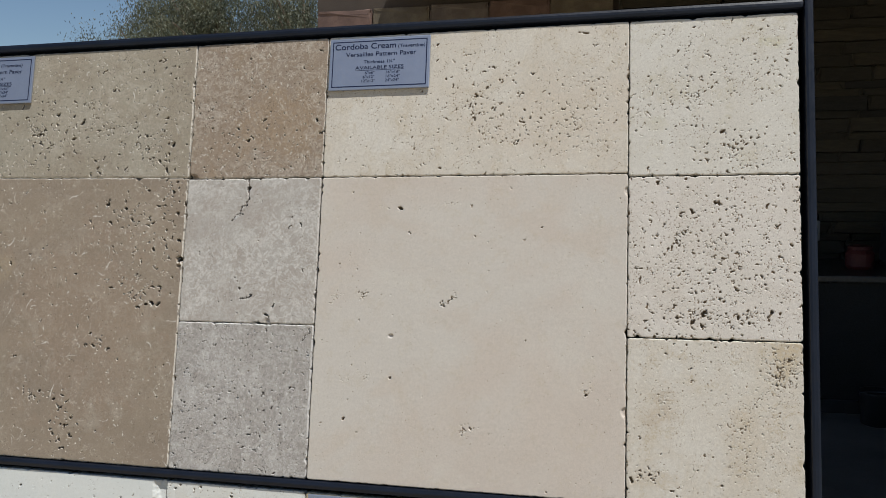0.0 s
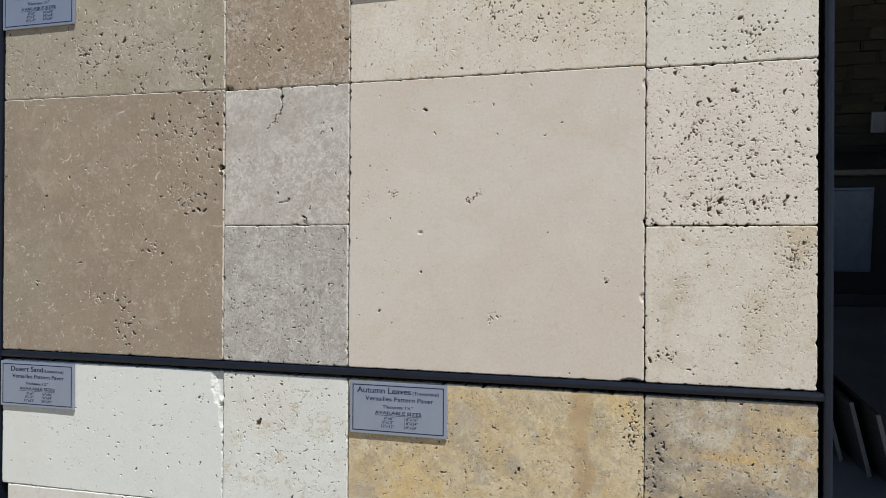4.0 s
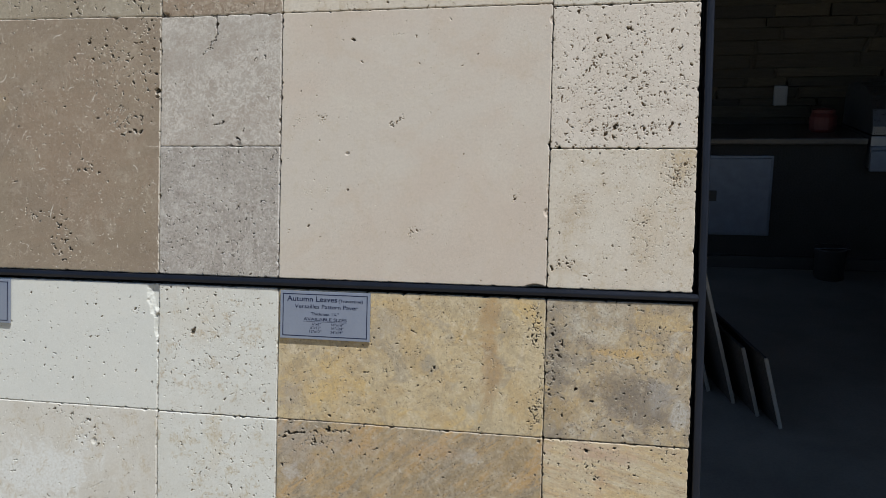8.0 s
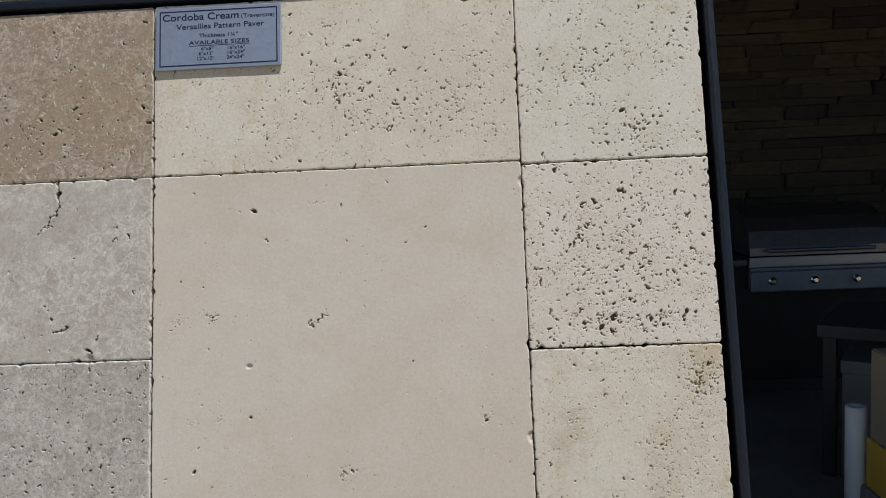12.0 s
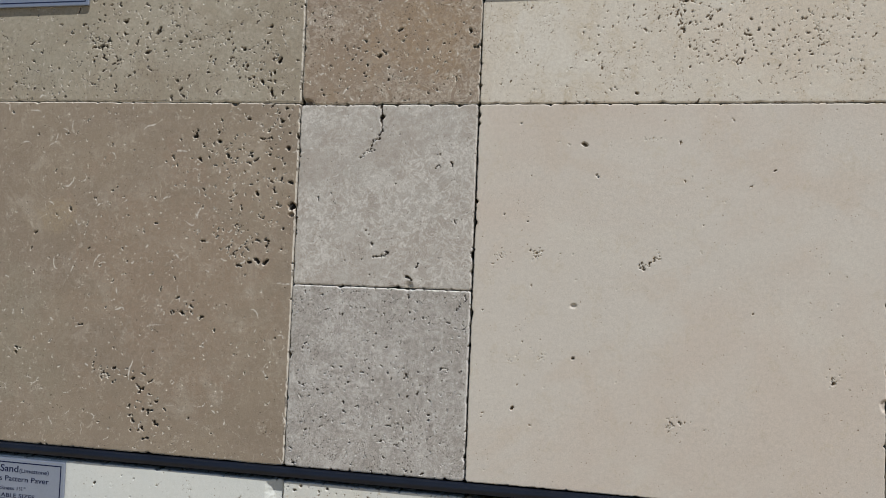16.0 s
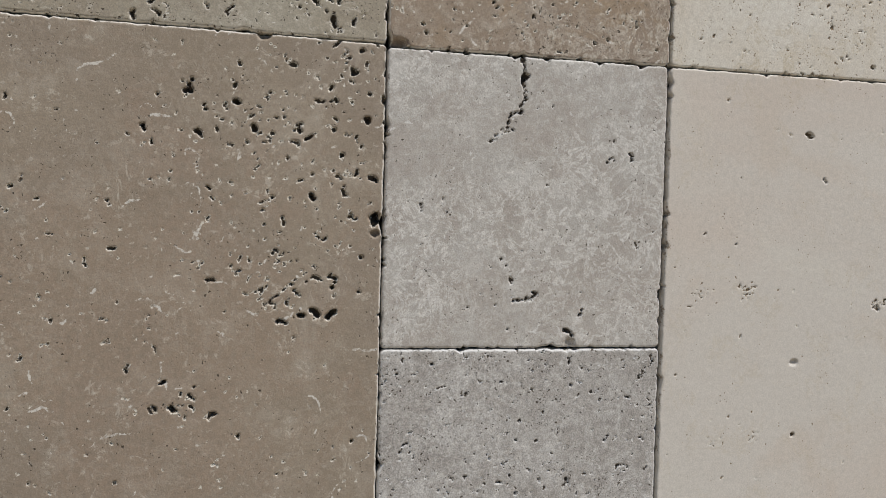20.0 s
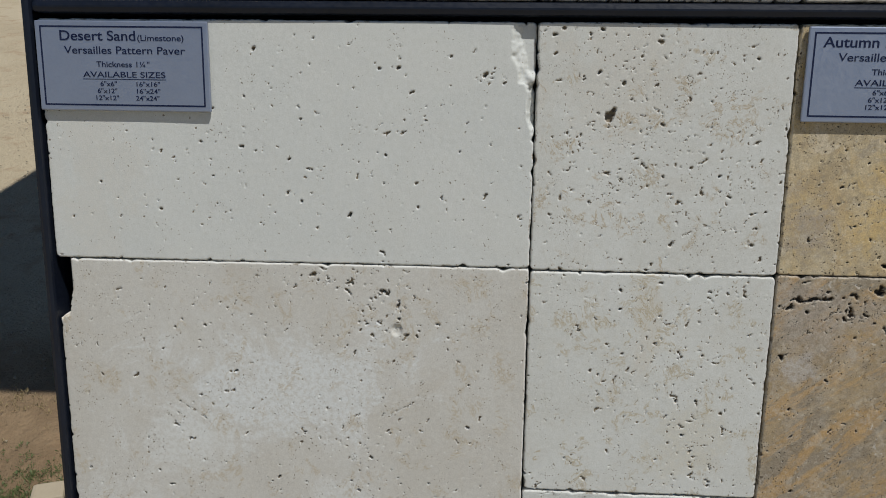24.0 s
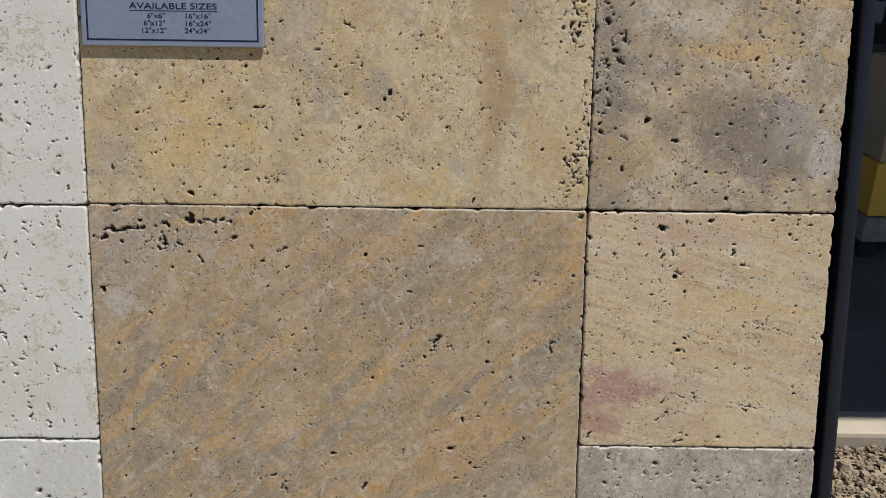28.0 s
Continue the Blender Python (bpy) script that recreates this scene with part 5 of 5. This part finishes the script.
def kitchen_island():
    root = thing("kitchen_island", pose(0, ISLAND, 0.035), "dark outdoor kitchen island with stainless doors and stone counter", "kitchen island")
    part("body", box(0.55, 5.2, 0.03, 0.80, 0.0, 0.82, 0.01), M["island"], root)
    part("kick_plate", box(0.58, 5.17, 0.0, 0.028, 0.0, 0.08, 0.004), M["black"], root)
    part("counter", box(0.48, 2.01, -0.04, 0.84, 0.822, 0.862, 0.008), M["granite"], root, "polished dark stone counter")
    part("counter", box(2.87, 5.25, -0.04, 0.84, 0.822, 0.862, 0.008), M["granite"], root, "polished dark stone counter")
    part("door_frame", box(0.79, 1.48, 0.012, 0.029, 0.22, 0.745, 0.004), M["door_steel"], root)
    for x0, x1, hx in ((0.805, 1.035, 0.96), (1.045, 1.465, 1.08)):
        d = part("door", box(x0, x1, -0.006, 0.011, 0.235, 0.73, 0.004), M["door_steel"], root, "brushed stainless door")
        part("handle", box(hx, hx + 0.06, -0.010, -0.0065, 0.45, 0.52, 0.003), M["black"], d, "recessed black pull")
    return root


def grill():
    root = thing("gas_grill", pose(2.02, ISLAND - 0.05, 0.71), "built-in stainless gas grill with a closed dark hood", "grill")
    part("firebox", box(0, 0.84, 0.0, 0.70, 0.0, 0.20, 0.006), M["stainless"], root)
    panel = part("control_panel", box(0.0, 0.84, -0.03, -0.002, -0.015, 0.115, 0.008), M["door_steel"], root)
    for i in range(3):
        x = 0.13 + i * 0.255
        part("knob", lathe([(0.024, 0), (0.024, -0.008), (0.017, -0.012), (0.016, -0.03), (0.012, -0.033)], 16, axis="Y"), M["knob"], panel, "", pose(x, -0.031, 0.055))
    part("lip", box(-0.01, 0.85, -0.05, 0.0, 0.118, 0.14, 0.006), M["door_steel"], root)
    bm = bmesh.new()
    prof = [(-0.01, 0.21), (-0.01, 0.26), (0.03, 0.36), (0.11, 0.44), (0.24, 0.49), (0.45, 0.50), (0.62, 0.47), (0.68, 0.40), (0.70, 0.21)]
    ends = [[bm.verts.new((x, y, z)) for y, z in prof] for x in (0.0, 0.84)]
    for i in range(len(prof) - 1):
        bm.faces.new((ends[0][i], ends[0][i + 1], ends[1][i + 1], ends[1][i]))
    bm.faces.new(ends[0]), bm.faces.new(ends[1][::-1])
    bm.faces.new((ends[0][0], ends[1][0], ends[1][-1], ends[0][-1]))
    bmesh.ops.recalc_face_normals(bm, faces=bm.faces[:])
    hood = part("hood", bm, M["hood"], root, "dark curved hood")
    part("handle", tube((0.10, -0.055, 0.245), (0.74, -0.055, 0.245), 0.012), M["stainless"], hood)
    for x in (0.12, 0.72):
        part("handle_stay", tube((x, -0.055, 0.245), (x, 0.0, 0.245), 0.009), M["stainless"], hood)


def wall_outlet():
    root = thing("wall_outlet", pose(1.63, BACK - 0.055, 1.10), "white plastic outlet cover on the stone wall", "outlet")
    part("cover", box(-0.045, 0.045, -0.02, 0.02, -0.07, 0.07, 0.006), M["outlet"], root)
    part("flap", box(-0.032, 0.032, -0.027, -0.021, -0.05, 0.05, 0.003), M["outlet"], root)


def red_pot():
    root = thing("red_container", pose(1.82, ISLAND + 0.32, 0.897), "small red plastic container on the kitchen counter", "container")
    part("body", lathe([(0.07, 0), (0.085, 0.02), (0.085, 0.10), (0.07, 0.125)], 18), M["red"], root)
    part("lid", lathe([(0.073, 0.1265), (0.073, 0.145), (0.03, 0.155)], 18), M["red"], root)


def sample_rack():
    """Thin sample boards leaning side by side, four tall and two low."""
    for x, y, tall in ((0.76, 2.55, 0.64), (0.84, 2.44, 0.64), (0.92, 2.33, 0.64), (1.01, 2.22, 0.64), (1.09, 2.11, 0.31), (1.16, 2.01, 0.31)):
        root = thing("leaning_sample_board", pose(x, y, 0.037) @ pose(0, 0, 0, 0, -15, 14), "thin dark sample board with a pale edge leaning on edge", "sample board", "leaning sample boards in the patio")
        part("face", box(-0.006, 0.006, 0.004, 0.55, 0.0, tall, 0.002), M["panel_face"], root)
        part("edge_strip", box(-0.007, 0.007, -0.006, 0.0035, 0.0, tall, 0.0015), M["panel_edge"], root, "pale edge strip")


def crates():
    """A trolley with sample cartons, and a dark table with a box under it."""
    cart = thing("stone_trolley", pose(1.87, 2.20, 0.035), "low trolley loaded with a rough dark stone slab", "trolley")
    bm = box(0.0, 0.55, 0.0, 0.30, 0.075, 0.172, 0.012)
    for v in bm.verts:
        v.co += 0.006 * noise.noise_vector(v.co * 25)
    part("slab", bm, M["rock"], cart, "rough grey stone slab")
    for x in (0.05, 0.45):
        for y in (0.03, 0.23):
            part("wheel", lathe([(0.012, 0.0), (0.036, 0.004), (0.036, 0.026), (0.012, 0.03)], 14, axis="Y"), M["tyre"], cart, "", pose(x, y, 0.036))
    card = thing("yellow_carton", pose(1.88, 2.21, 0.212), "yellow cardboard carton on the stone trolley", "carton")
    part("body", box(0, 0.50, 0, 0.24, 0, 0.205, 0.006), M["yellow"], card)
    part("tape", box(0.0, 0.50, 0.10, 0.14, 0.2052, 0.2066), M["tan"], card)
    tan = thing("tan_carton", pose(1.89, 2.22, 0.4195), "tan cardboard carton on the yellow carton", "carton")
    part("body", box(0, 0.48, 0, 0.22, 0, 0.36, 0.006), M["tan"], tan)
    part("flap", box(0.005, 0.475, 0.005, 0.215, 0.3605, 0.365, 0.001), M["tan"], tan)
    table = thing("dark_table", pose(1.90, 2.99, 0.035, 0, 0, -32), "dark table with square legs and a thick top on the patio", "table")
    part("tabletop", box(0.0, 1.10, 0.0, 0.70, 0.670, 0.730, 0.006), M["table_top"], table, "dark grey thick top")
    for x in (0.022, 1.020):
        for y in (0.022, 0.620):
            part("leg", box(x, x + 0.058, y, y + 0.058, 0.0, 0.6695, 0.004), M["black"], table)
    crate = thing("grey_box", pose(1.90, 2.99, 0.035, 0, 0, -32) @ pose(0.10, 0.05, 0.0), "plain greyish board box standing under the dark table", "box")
    part("body", box(0.0, 0.62, 0.0, 0.45, 0.0, 0.50, 0.008), M["box_white"], crate)
    part("lid", box(-0.006, 0.626, -0.006, 0.456, 0.5005, 0.56, 0.006), M["box_white"], crate)


def floor_bucket():
    root = thing("dark_bucket", pose(1.82, 4.18, 0.035), "dark round bucket on the slab before the kitchen island", "bucket")
    part("body", lathe([(0.078, 0.0), (0.086, 0.006), (0.098, 0.19), (0.102, 0.20), (0.094, 0.20), (0.084, 0.03)], 24), M["black"], root, smooth=True)
    hoop = bmesh.new()
    turns = [(0.101 * math.cos(a), -0.03 - 0.05 * math.sin(a), 0.195 + 0.02 * math.sin(a)) for a in (math.pi * k / 12 for k in range(13))]
    for p, q in zip(turns, turns[1:]):
        tube(p, q, 0.003, sides=6, bm=hoop)
    part("handle", hoop, M["stainless"], root, "thin wire handle")


def sample_roll():
    """A rolled sheet standing by the cartons."""
    roll = thing("paper_roll", pose(1.87, 2.52, 0.035), "pale rolled sheet standing on end by the cartons", "paper roll")
    part("sheet", lathe([(0.038, 0.0), (0.042, 0.004), (0.041, 0.24), (0.042, 0.486), (0.037, 0.49), (0.022, 0.489), (0.020, 0.44)], 20), M["white"], roll, smooth=True)


kitchen_island()
grill()
wall_outlet()
red_pot()
sample_rack()
crates()
floor_bucket()
sample_roll()


# ---- yard ----
def container(m, long, skin, end, label, tall=2.6, group="shipping containers in the yard"):
    """A shipping container: corrugated sides, corner posts and castings, door end at +x with recessed panels."""
    root = thing("shipping_container", m, label, "container", group)
    wide, high = 2.44, tall
    for sgn in (-1, 1):
        bm = bmesh.new()
        y, n, pts = sgn * wide / 2, int(long / 0.28), []
        for i in range(n):
            x = -long / 2 + 0.1 + i * (long - 0.2) / n
            s = (long - 0.2) / n
            pts += [(x, 0), (x + s * 0.35, 0), (x + s * 0.5, 0.036), (x + s * 0.85, 0.036)]
        pts.append((long / 2 - 0.1, 0))
        cols = [[bm.verts.new((px, y - sgn * d, z)) for z in (0.16, high - 0.12)] for px, d in pts]
        for a, b in zip(cols, cols[1:]):
            bm.faces.new((a[0], b[0], b[1], a[1]))
        part("side_wall", bm, M[skin], root)
        for z0, z1 in ((0.0, 0.16), (high - 0.12, high)):
            part("side_rail", box(-long / 2, long / 2, y - 0.05, y + 0.05, z0, z1, 0.01), M[skin if z0 else "rust"], root)
        for x in (-long / 2, long / 2):
            part("corner_post", box(x - 0.09, x + 0.09, y - 0.09, y + 0.09, 0.0, high + 0.006, 0.012), M[end if x > 0 else skin], root)
            for z in (0.0, high - 0.11):
                part("corner_casting", box(x - 0.10, x + 0.10, y - 0.10, y + 0.10, z - 0.006, z + 0.125, 0.015), M["rust" if z == 0 else skin], root)
    part("roof_sheet", box(-long / 2, long / 2, -wide / 2, wide / 2, high - 0.05, high - 0.01), M[skin], root)
    part("front_end", box(-long / 2 - 0.02, -long / 2 + 0.02, -wide / 2, wide / 2, 0, high - 0.05), M[skin], root)
    part("header", box(long / 2 - 0.04, long / 2 + 0.05, -wide / 2, wide / 2, high - 0.125, high, 0.01), M[skin], root)
    part("sill", box(long / 2 - 0.04, long / 2 + 0.03, -wide / 2, wide / 2, 0.0, 0.16, 0.01), M["rust"], root)
    for s in (-1, 1):
        leaf = part("door", box(long / 2 - 0.03, long / 2, min(0.01 * s, 1.1 * s), max(0.01 * s, 1.1 * s), 0.17, high - 0.13, 0.01), M[end], root)
        bm = bmesh.new()
        a, b = min(0.08 * s, 1.04 * s), max(0.08 * s, 1.04 * s)
        for z in (0.20, 0.46, 1.38, 2.12, high - 0.30):
            box(long / 2 + 0.001, long / 2 + 0.035, a, b, z, z + 0.13, 0.02, bm)
        for y in (a, b - 0.11):
            box(long / 2 + 0.001, long / 2 + 0.036, y, y + 0.11, 0.20, high - 0.16, 0.015, bm)
        part("door_ribs", bm, M[end], leaf)
    return root


container(pose(-16.95, 14.5, 0.0, 0, 0, 22), 6.06, "orange", "pale", "orange shipping container with pale blue-white doors", 2.9)
# both far containers are stretched in height to fit the camera's view
container(pose(-54.4, 64.0, 0.0, 0, 0, 38), 6.06, "rust", "rust", "old dark red container under the shed, stretched tall to fit the view", 3.8)
container(pose(-58.9, 77.0, 0.0, 0, 0, -52), 6.06, "pink", "pink", "tall faded pinkish red container with doors", 4.6)


def open_shed():
    root = thing("open_shed", pose(-54.9, 69.2, 0, 0, 0, -66), "tall tan metal open shed roof on thin posts", "shed")
    part("roof", box(-10.5, 18.6, -27.0, 0.0, 7.30, 7.45, 0.01), M["tan_metal"], root, "flat tan metal roof")
    for y in (-26.5, -13.0, -0.3):
        part("purlin", box(-10.3, 18.4, y - 0.1, y + 0.1, 7.0, 7.29), M["tan_metal"], root)
    for x in (-9.9, 0.15, 18.0):
        for y in (-26.4, -0.3):
            part("post", box(x - 0.11, x + 0.11, y - 0.11, y + 0.11, 0, 7.0), M["tan_metal"], root)


def pickup():
    root = thing("flatbed_truck", pose(-49.1, 62.8, 0, 0, 0, 128), "white flatbed truck parked in the yard", "truck")
    bm = bmesh.new()
    prof = [(-3.6, 1.45), (-3.6, 2.45), (-0.7, 2.5), (-0.6, 2.85), (0.9, 2.85), (1.7, 1.9), (3.4, 1.65), (3.6, 0.9), (0.5, 0.9)]
    ends = [[bm.verts.new((x, y, z)) for x, z in prof] for y in (-1.25, 1.25)]
    for i in range(len(prof)):
        j = (i + 1) % len(prof)
        bm.faces.new((ends[0][i], ends[0][j], ends[1][j], ends[1][i]))
    bm.faces.new(ends[0]), bm.faces.new(ends[1][::-1])
    bmesh.ops.recalc_face_normals(bm, faces=bm.faces[:])
    bmesh.ops.bevel(bm, geom=bm.edges[:], offset=0.06, segments=2, affect="EDGES")
    part("body", bm, M["truck"], root)
    part("window", box(-0.5, 1.05, -1.27, -1.245, 2.05, 2.7, 0.02), M["glass"], root)
    part("rear_panel", box(-3.64, -3.605, -1.2, 1.2, 1.46, 2.0, 0.01), M["glass"], root, "dark panel in the tailgate")
    part("chassis", box(-3.5, 3.0, -0.45, 0.45, 0.65, 0.88, 0.02), M["black"], root)
    part("bumper", box(-3.75, -3.61, -1.2, 1.2, 1.05, 1.3, 0.02), M["black"], root)
    for x in (-2.3, 2.3):
        for y in (-1.27, 0.97):
            w = part("wheel", lathe([(0.28, 0), (0.52, 0.02), (0.52, 0.28), (0.28, 0.30)], 18, axis="Y"), M["tyre"], root, "", pose(x, y, 0.52))
            part("rim", lathe([(0.05, -0.01), (0.26, -0.005), (0.26, 0.05)], 14, axis="Y"), M["stainless"], w)


open_shed()
pickup()


def tree(x, y, height, spread, seed):
    """A loose eucalyptus-like tree: forked trunk, drooping limbs, many small narrow leaves in clumps with gaps."""
    rng = random.Random(seed)
    root = thing("tree", pose(x, y, 0), "tall loose grey-green tree with drooping foliage", "tree", "trees behind the patio")
    bm = tube((0, 0, 0), (0.2, 0, height * 0.45), 0.26, 0.15, 9)
    tips = []
    for i in range(11):
        a = rng.uniform(0, 6.28)
        z0 = height * rng.uniform(0.28, 0.5)
        z1 = height * rng.uniform(0.5, 0.97)
        r = spread * rng.uniform(0.35, 0.95) * (1.15 - 0.6 * z1 / height)
        p0, p1 = Vector((0.1, 0, z0)), Vector((r * math.cos(a), r * math.sin(a), z1))
        mid = (p0 + p1) / 2 + Vector((0, 0, 0.5))
        tube(p0, mid, 0.10, 0.06, 6, bm), tube(mid, p1, 0.06, 0.02, 6, bm)
        tips += [p1, (mid + p1) / 2, mid]
    part("trunk", bm, M["bark"], root)
    pick = np.random.RandomState(seed)
    clumps = np.repeat(np.array([tuple(p) for p in tips]), 6, 0) + pick.normal(0, 1, (len(tips) * 6, 3)) * (0.5, 0.5, 0.4)
    each = 230 if y < 30 else 110
    size = np.repeat(pick.uniform(0.2, 0.42, len(clumps)), each)[:, None]
    p = np.repeat(clumps, each, 0) + pick.normal(0, 1, (len(clumps) * each, 3)) * size * (1, 1, 0.8) - (0, 0, 0.15)
    d = pick.normal(0, 0.5, p.shape) * (1, 1, 0) - (0, 0, 1)
    d *= pick.uniform(0.05, 0.10, (len(p), 1)) / np.linalg.norm(d, axis=1, keepdims=True)
    side = np.cross(d, pick.normal(0, 1, p.shape))
    side *= pick.uniform(0.009, 0.017, (len(p), 1)) / np.linalg.norm(side, axis=1, keepdims=True)
    verts = np.stack([p, p + d * 0.5 + side, p + d, p + d * 0.5 - side], 1).reshape(-1, 3)
    data = quads_mesh("crown", verts, np.arange(len(verts)).reshape(-1, 4))
    data.materials.append(M["leaf"])
    ob = new("crown", data)
    ob.parent = root


for x, y, h, s, k in ((-13.5, 21.5, 7.2, 2.6, 1), (-11.2, 20.0, 7.9, 2.7, 2), (-8.6, 20.5, 7.6, 2.4, 3), (-15.5, 33.0, 7.5, 3.0, 4), (-60.0, 73.5, 6.8, 4.2, 5)):
    tree(x, y, h, s, k)


def hills():
    """A far dry mountain slope with scattered scrub."""
    nx, ny = 160, 24
    u, v = np.meshgrid(np.linspace(-1, 1, nx), np.linspace(0, 1, ny))
    X = -900 + u * 1500
    Y = 900 + v * 700
    fall = np.clip((-0.62 - X / Y) / 0.1, 0.12, 1.0)
    crest = 0.55 + 0.45 * np.clip(-u + 0.25, -0.6, 1) + 0.18 * smooth_noise(u, v * 0, 3.5, 31, 4)
    Z = 300 * fall * crest * v**0.8 + 16 * smooth_noise(X, Y, 0.006, 32, 5) * np.clip(v * 4, 0, 1) - 4
    n = Nodes("hazy_hillside")
    c = n.coords()
    # the bluish grey of distant haze is painted into the slope's colours
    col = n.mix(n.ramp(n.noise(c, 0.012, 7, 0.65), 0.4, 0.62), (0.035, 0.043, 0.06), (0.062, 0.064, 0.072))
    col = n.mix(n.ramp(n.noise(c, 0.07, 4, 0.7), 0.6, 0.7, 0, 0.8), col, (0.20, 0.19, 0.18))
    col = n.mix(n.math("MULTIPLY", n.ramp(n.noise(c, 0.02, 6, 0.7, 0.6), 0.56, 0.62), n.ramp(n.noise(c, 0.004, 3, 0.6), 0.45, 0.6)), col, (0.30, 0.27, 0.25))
    data = grid_mesh("backdrop", np.stack([X, Y, Z], -1).reshape(-1, 3), nx, ny)
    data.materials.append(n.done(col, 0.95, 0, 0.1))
    tagged(new("backdrop", data), "hazy grey dry mountain slope behind the yard", "hills", kind="structure")


hills()


# ---- small things on the ground ----
def scatter(name, mat, places, label, category, lumps):
    """Pebbles, clods or sprigs joined into one heap of stuff."""
    verts, quads = [], []
    for x, y, r, seed in places:
        k, rng = len(verts), random.Random(seed)
        lumps(verts, quads, k, x, y, r, rng)
    data = quads_mesh(name, np.array(verts), np.array(quads))
    data.materials.append(M[mat])
    data.polygons.foreach_set("use_smooth", np.zeros(len(data.polygons), bool))
    tagged(new(name, data), label, category, kind="stuff")


def pebble(verts, quads, k, x, y, r, rng):
    for sx, sy, sz in ((-1, -1, -0.4), (1, -1, -0.4), (1, 1, -0.4), (-1, 1, -0.4), (-0.7, -0.7, 0.8), (0.7, -0.7, 0.8), (0.7, 0.7, 0.8), (-0.7, 0.7, 0.8)):
        verts.append((x + r * sx * rng.uniform(0.6, 1.2), y + r * sy * rng.uniform(0.6, 1.2), r * sz * rng.uniform(0.5, 1.0)))
    for q in ((4, 5, 6, 7), (0, 1, 5, 4), (1, 2, 6, 5), (2, 3, 7, 6), (3, 0, 4, 7)):
        quads.append(tuple(k + i for i in q))


def sprig(verts, quads, k, x, y, r, rng):
    for _ in range(9):
        a, t = rng.uniform(0, 6.28), rng.uniform(0.3, 1.2)
        d = Vector((math.cos(a) * t, math.sin(a) * t, 1)).normalized() * r * rng.uniform(0.5, 1.2)
        s = d.cross(Vector((rng.gauss(0, 1), rng.gauss(0, 1), 0.3))).normalized() * r * 0.11
        p = Vector((x + rng.gauss(0, r * 0.5), y + rng.gauss(0, r * 0.5), 0.0))
        k = len(verts)
        verts += [tuple(p), tuple(p + d * 0.55 + s), tuple(p + d), tuple(p + d * 0.55 - s)]
        quads.append((k, k + 1, k + 2, k + 3))


R = random.Random(77)
scatter("pebbles", "pebble", [(R.uniform(-4.5, 0.6), R.uniform(-0.2, 4.5), R.uniform(0.002, 0.006) * (1 + 2 * (R.random() < 0.04)), i) for i in range(2200)], "small scattered grey and tan pebbles on the earth", "pebbles", pebble)
scatter("gravel", "gravel", [(R.gauss(1.6, 0.45), 1.09 - abs(R.gauss(0, 0.36)), R.uniform(0.002, 0.007) * (1 + (R.random() < 0.1)), i + 9000) for i in range(5200)], "loose brownish gravel beside the concrete slab", "gravel", pebble)
scatter("gravel", "gravel", [(R.gauss(-14.2, 1.0), R.gauss(16.0, 0.9), R.uniform(0.012, 0.032), i + 5000) for i in range(2200)], "loose tan gravel beside the container", "gravel", pebble)
scatter("weeds", "weed", [(R.gauss(-1.25, 0.16), R.gauss(0.62, 0.10), R.uniform(0.006, 0.014), i) for i in range(2200)], "low green weeds growing in bare earth", "weeds", sprig)
scatter("dry_grass", "dry", [(R.gauss(-1.55, 0.10), R.gauss(1.06, 0.04), R.uniform(0.006, 0.012), i + 800) for i in range(70)] + [(R.uniform(-2.2, -1.0), R.uniform(0.4, 1.2), R.uniform(0.005, 0.010), i + 900) for i in range(120)], "sparse dry straw tufts on bare earth", "dry grass", sprig)
stone_block = thing("loose_stone", pose(-1.24, 0.70, 0.0, 0, 0, 20), "tan broken stone lying in the weeds", "stone")
bm = box(-0.035, 0.035, -0.03, 0.03, 0.0, 0.035, 0.008)
for v in bm.verts:
    v.co += 0.006 * noise.noise_vector(v.co * 40)
    v.co.z = max(0, v.co.z)
part("stone", bm, M["tan"], stone_block)

stone_wall()
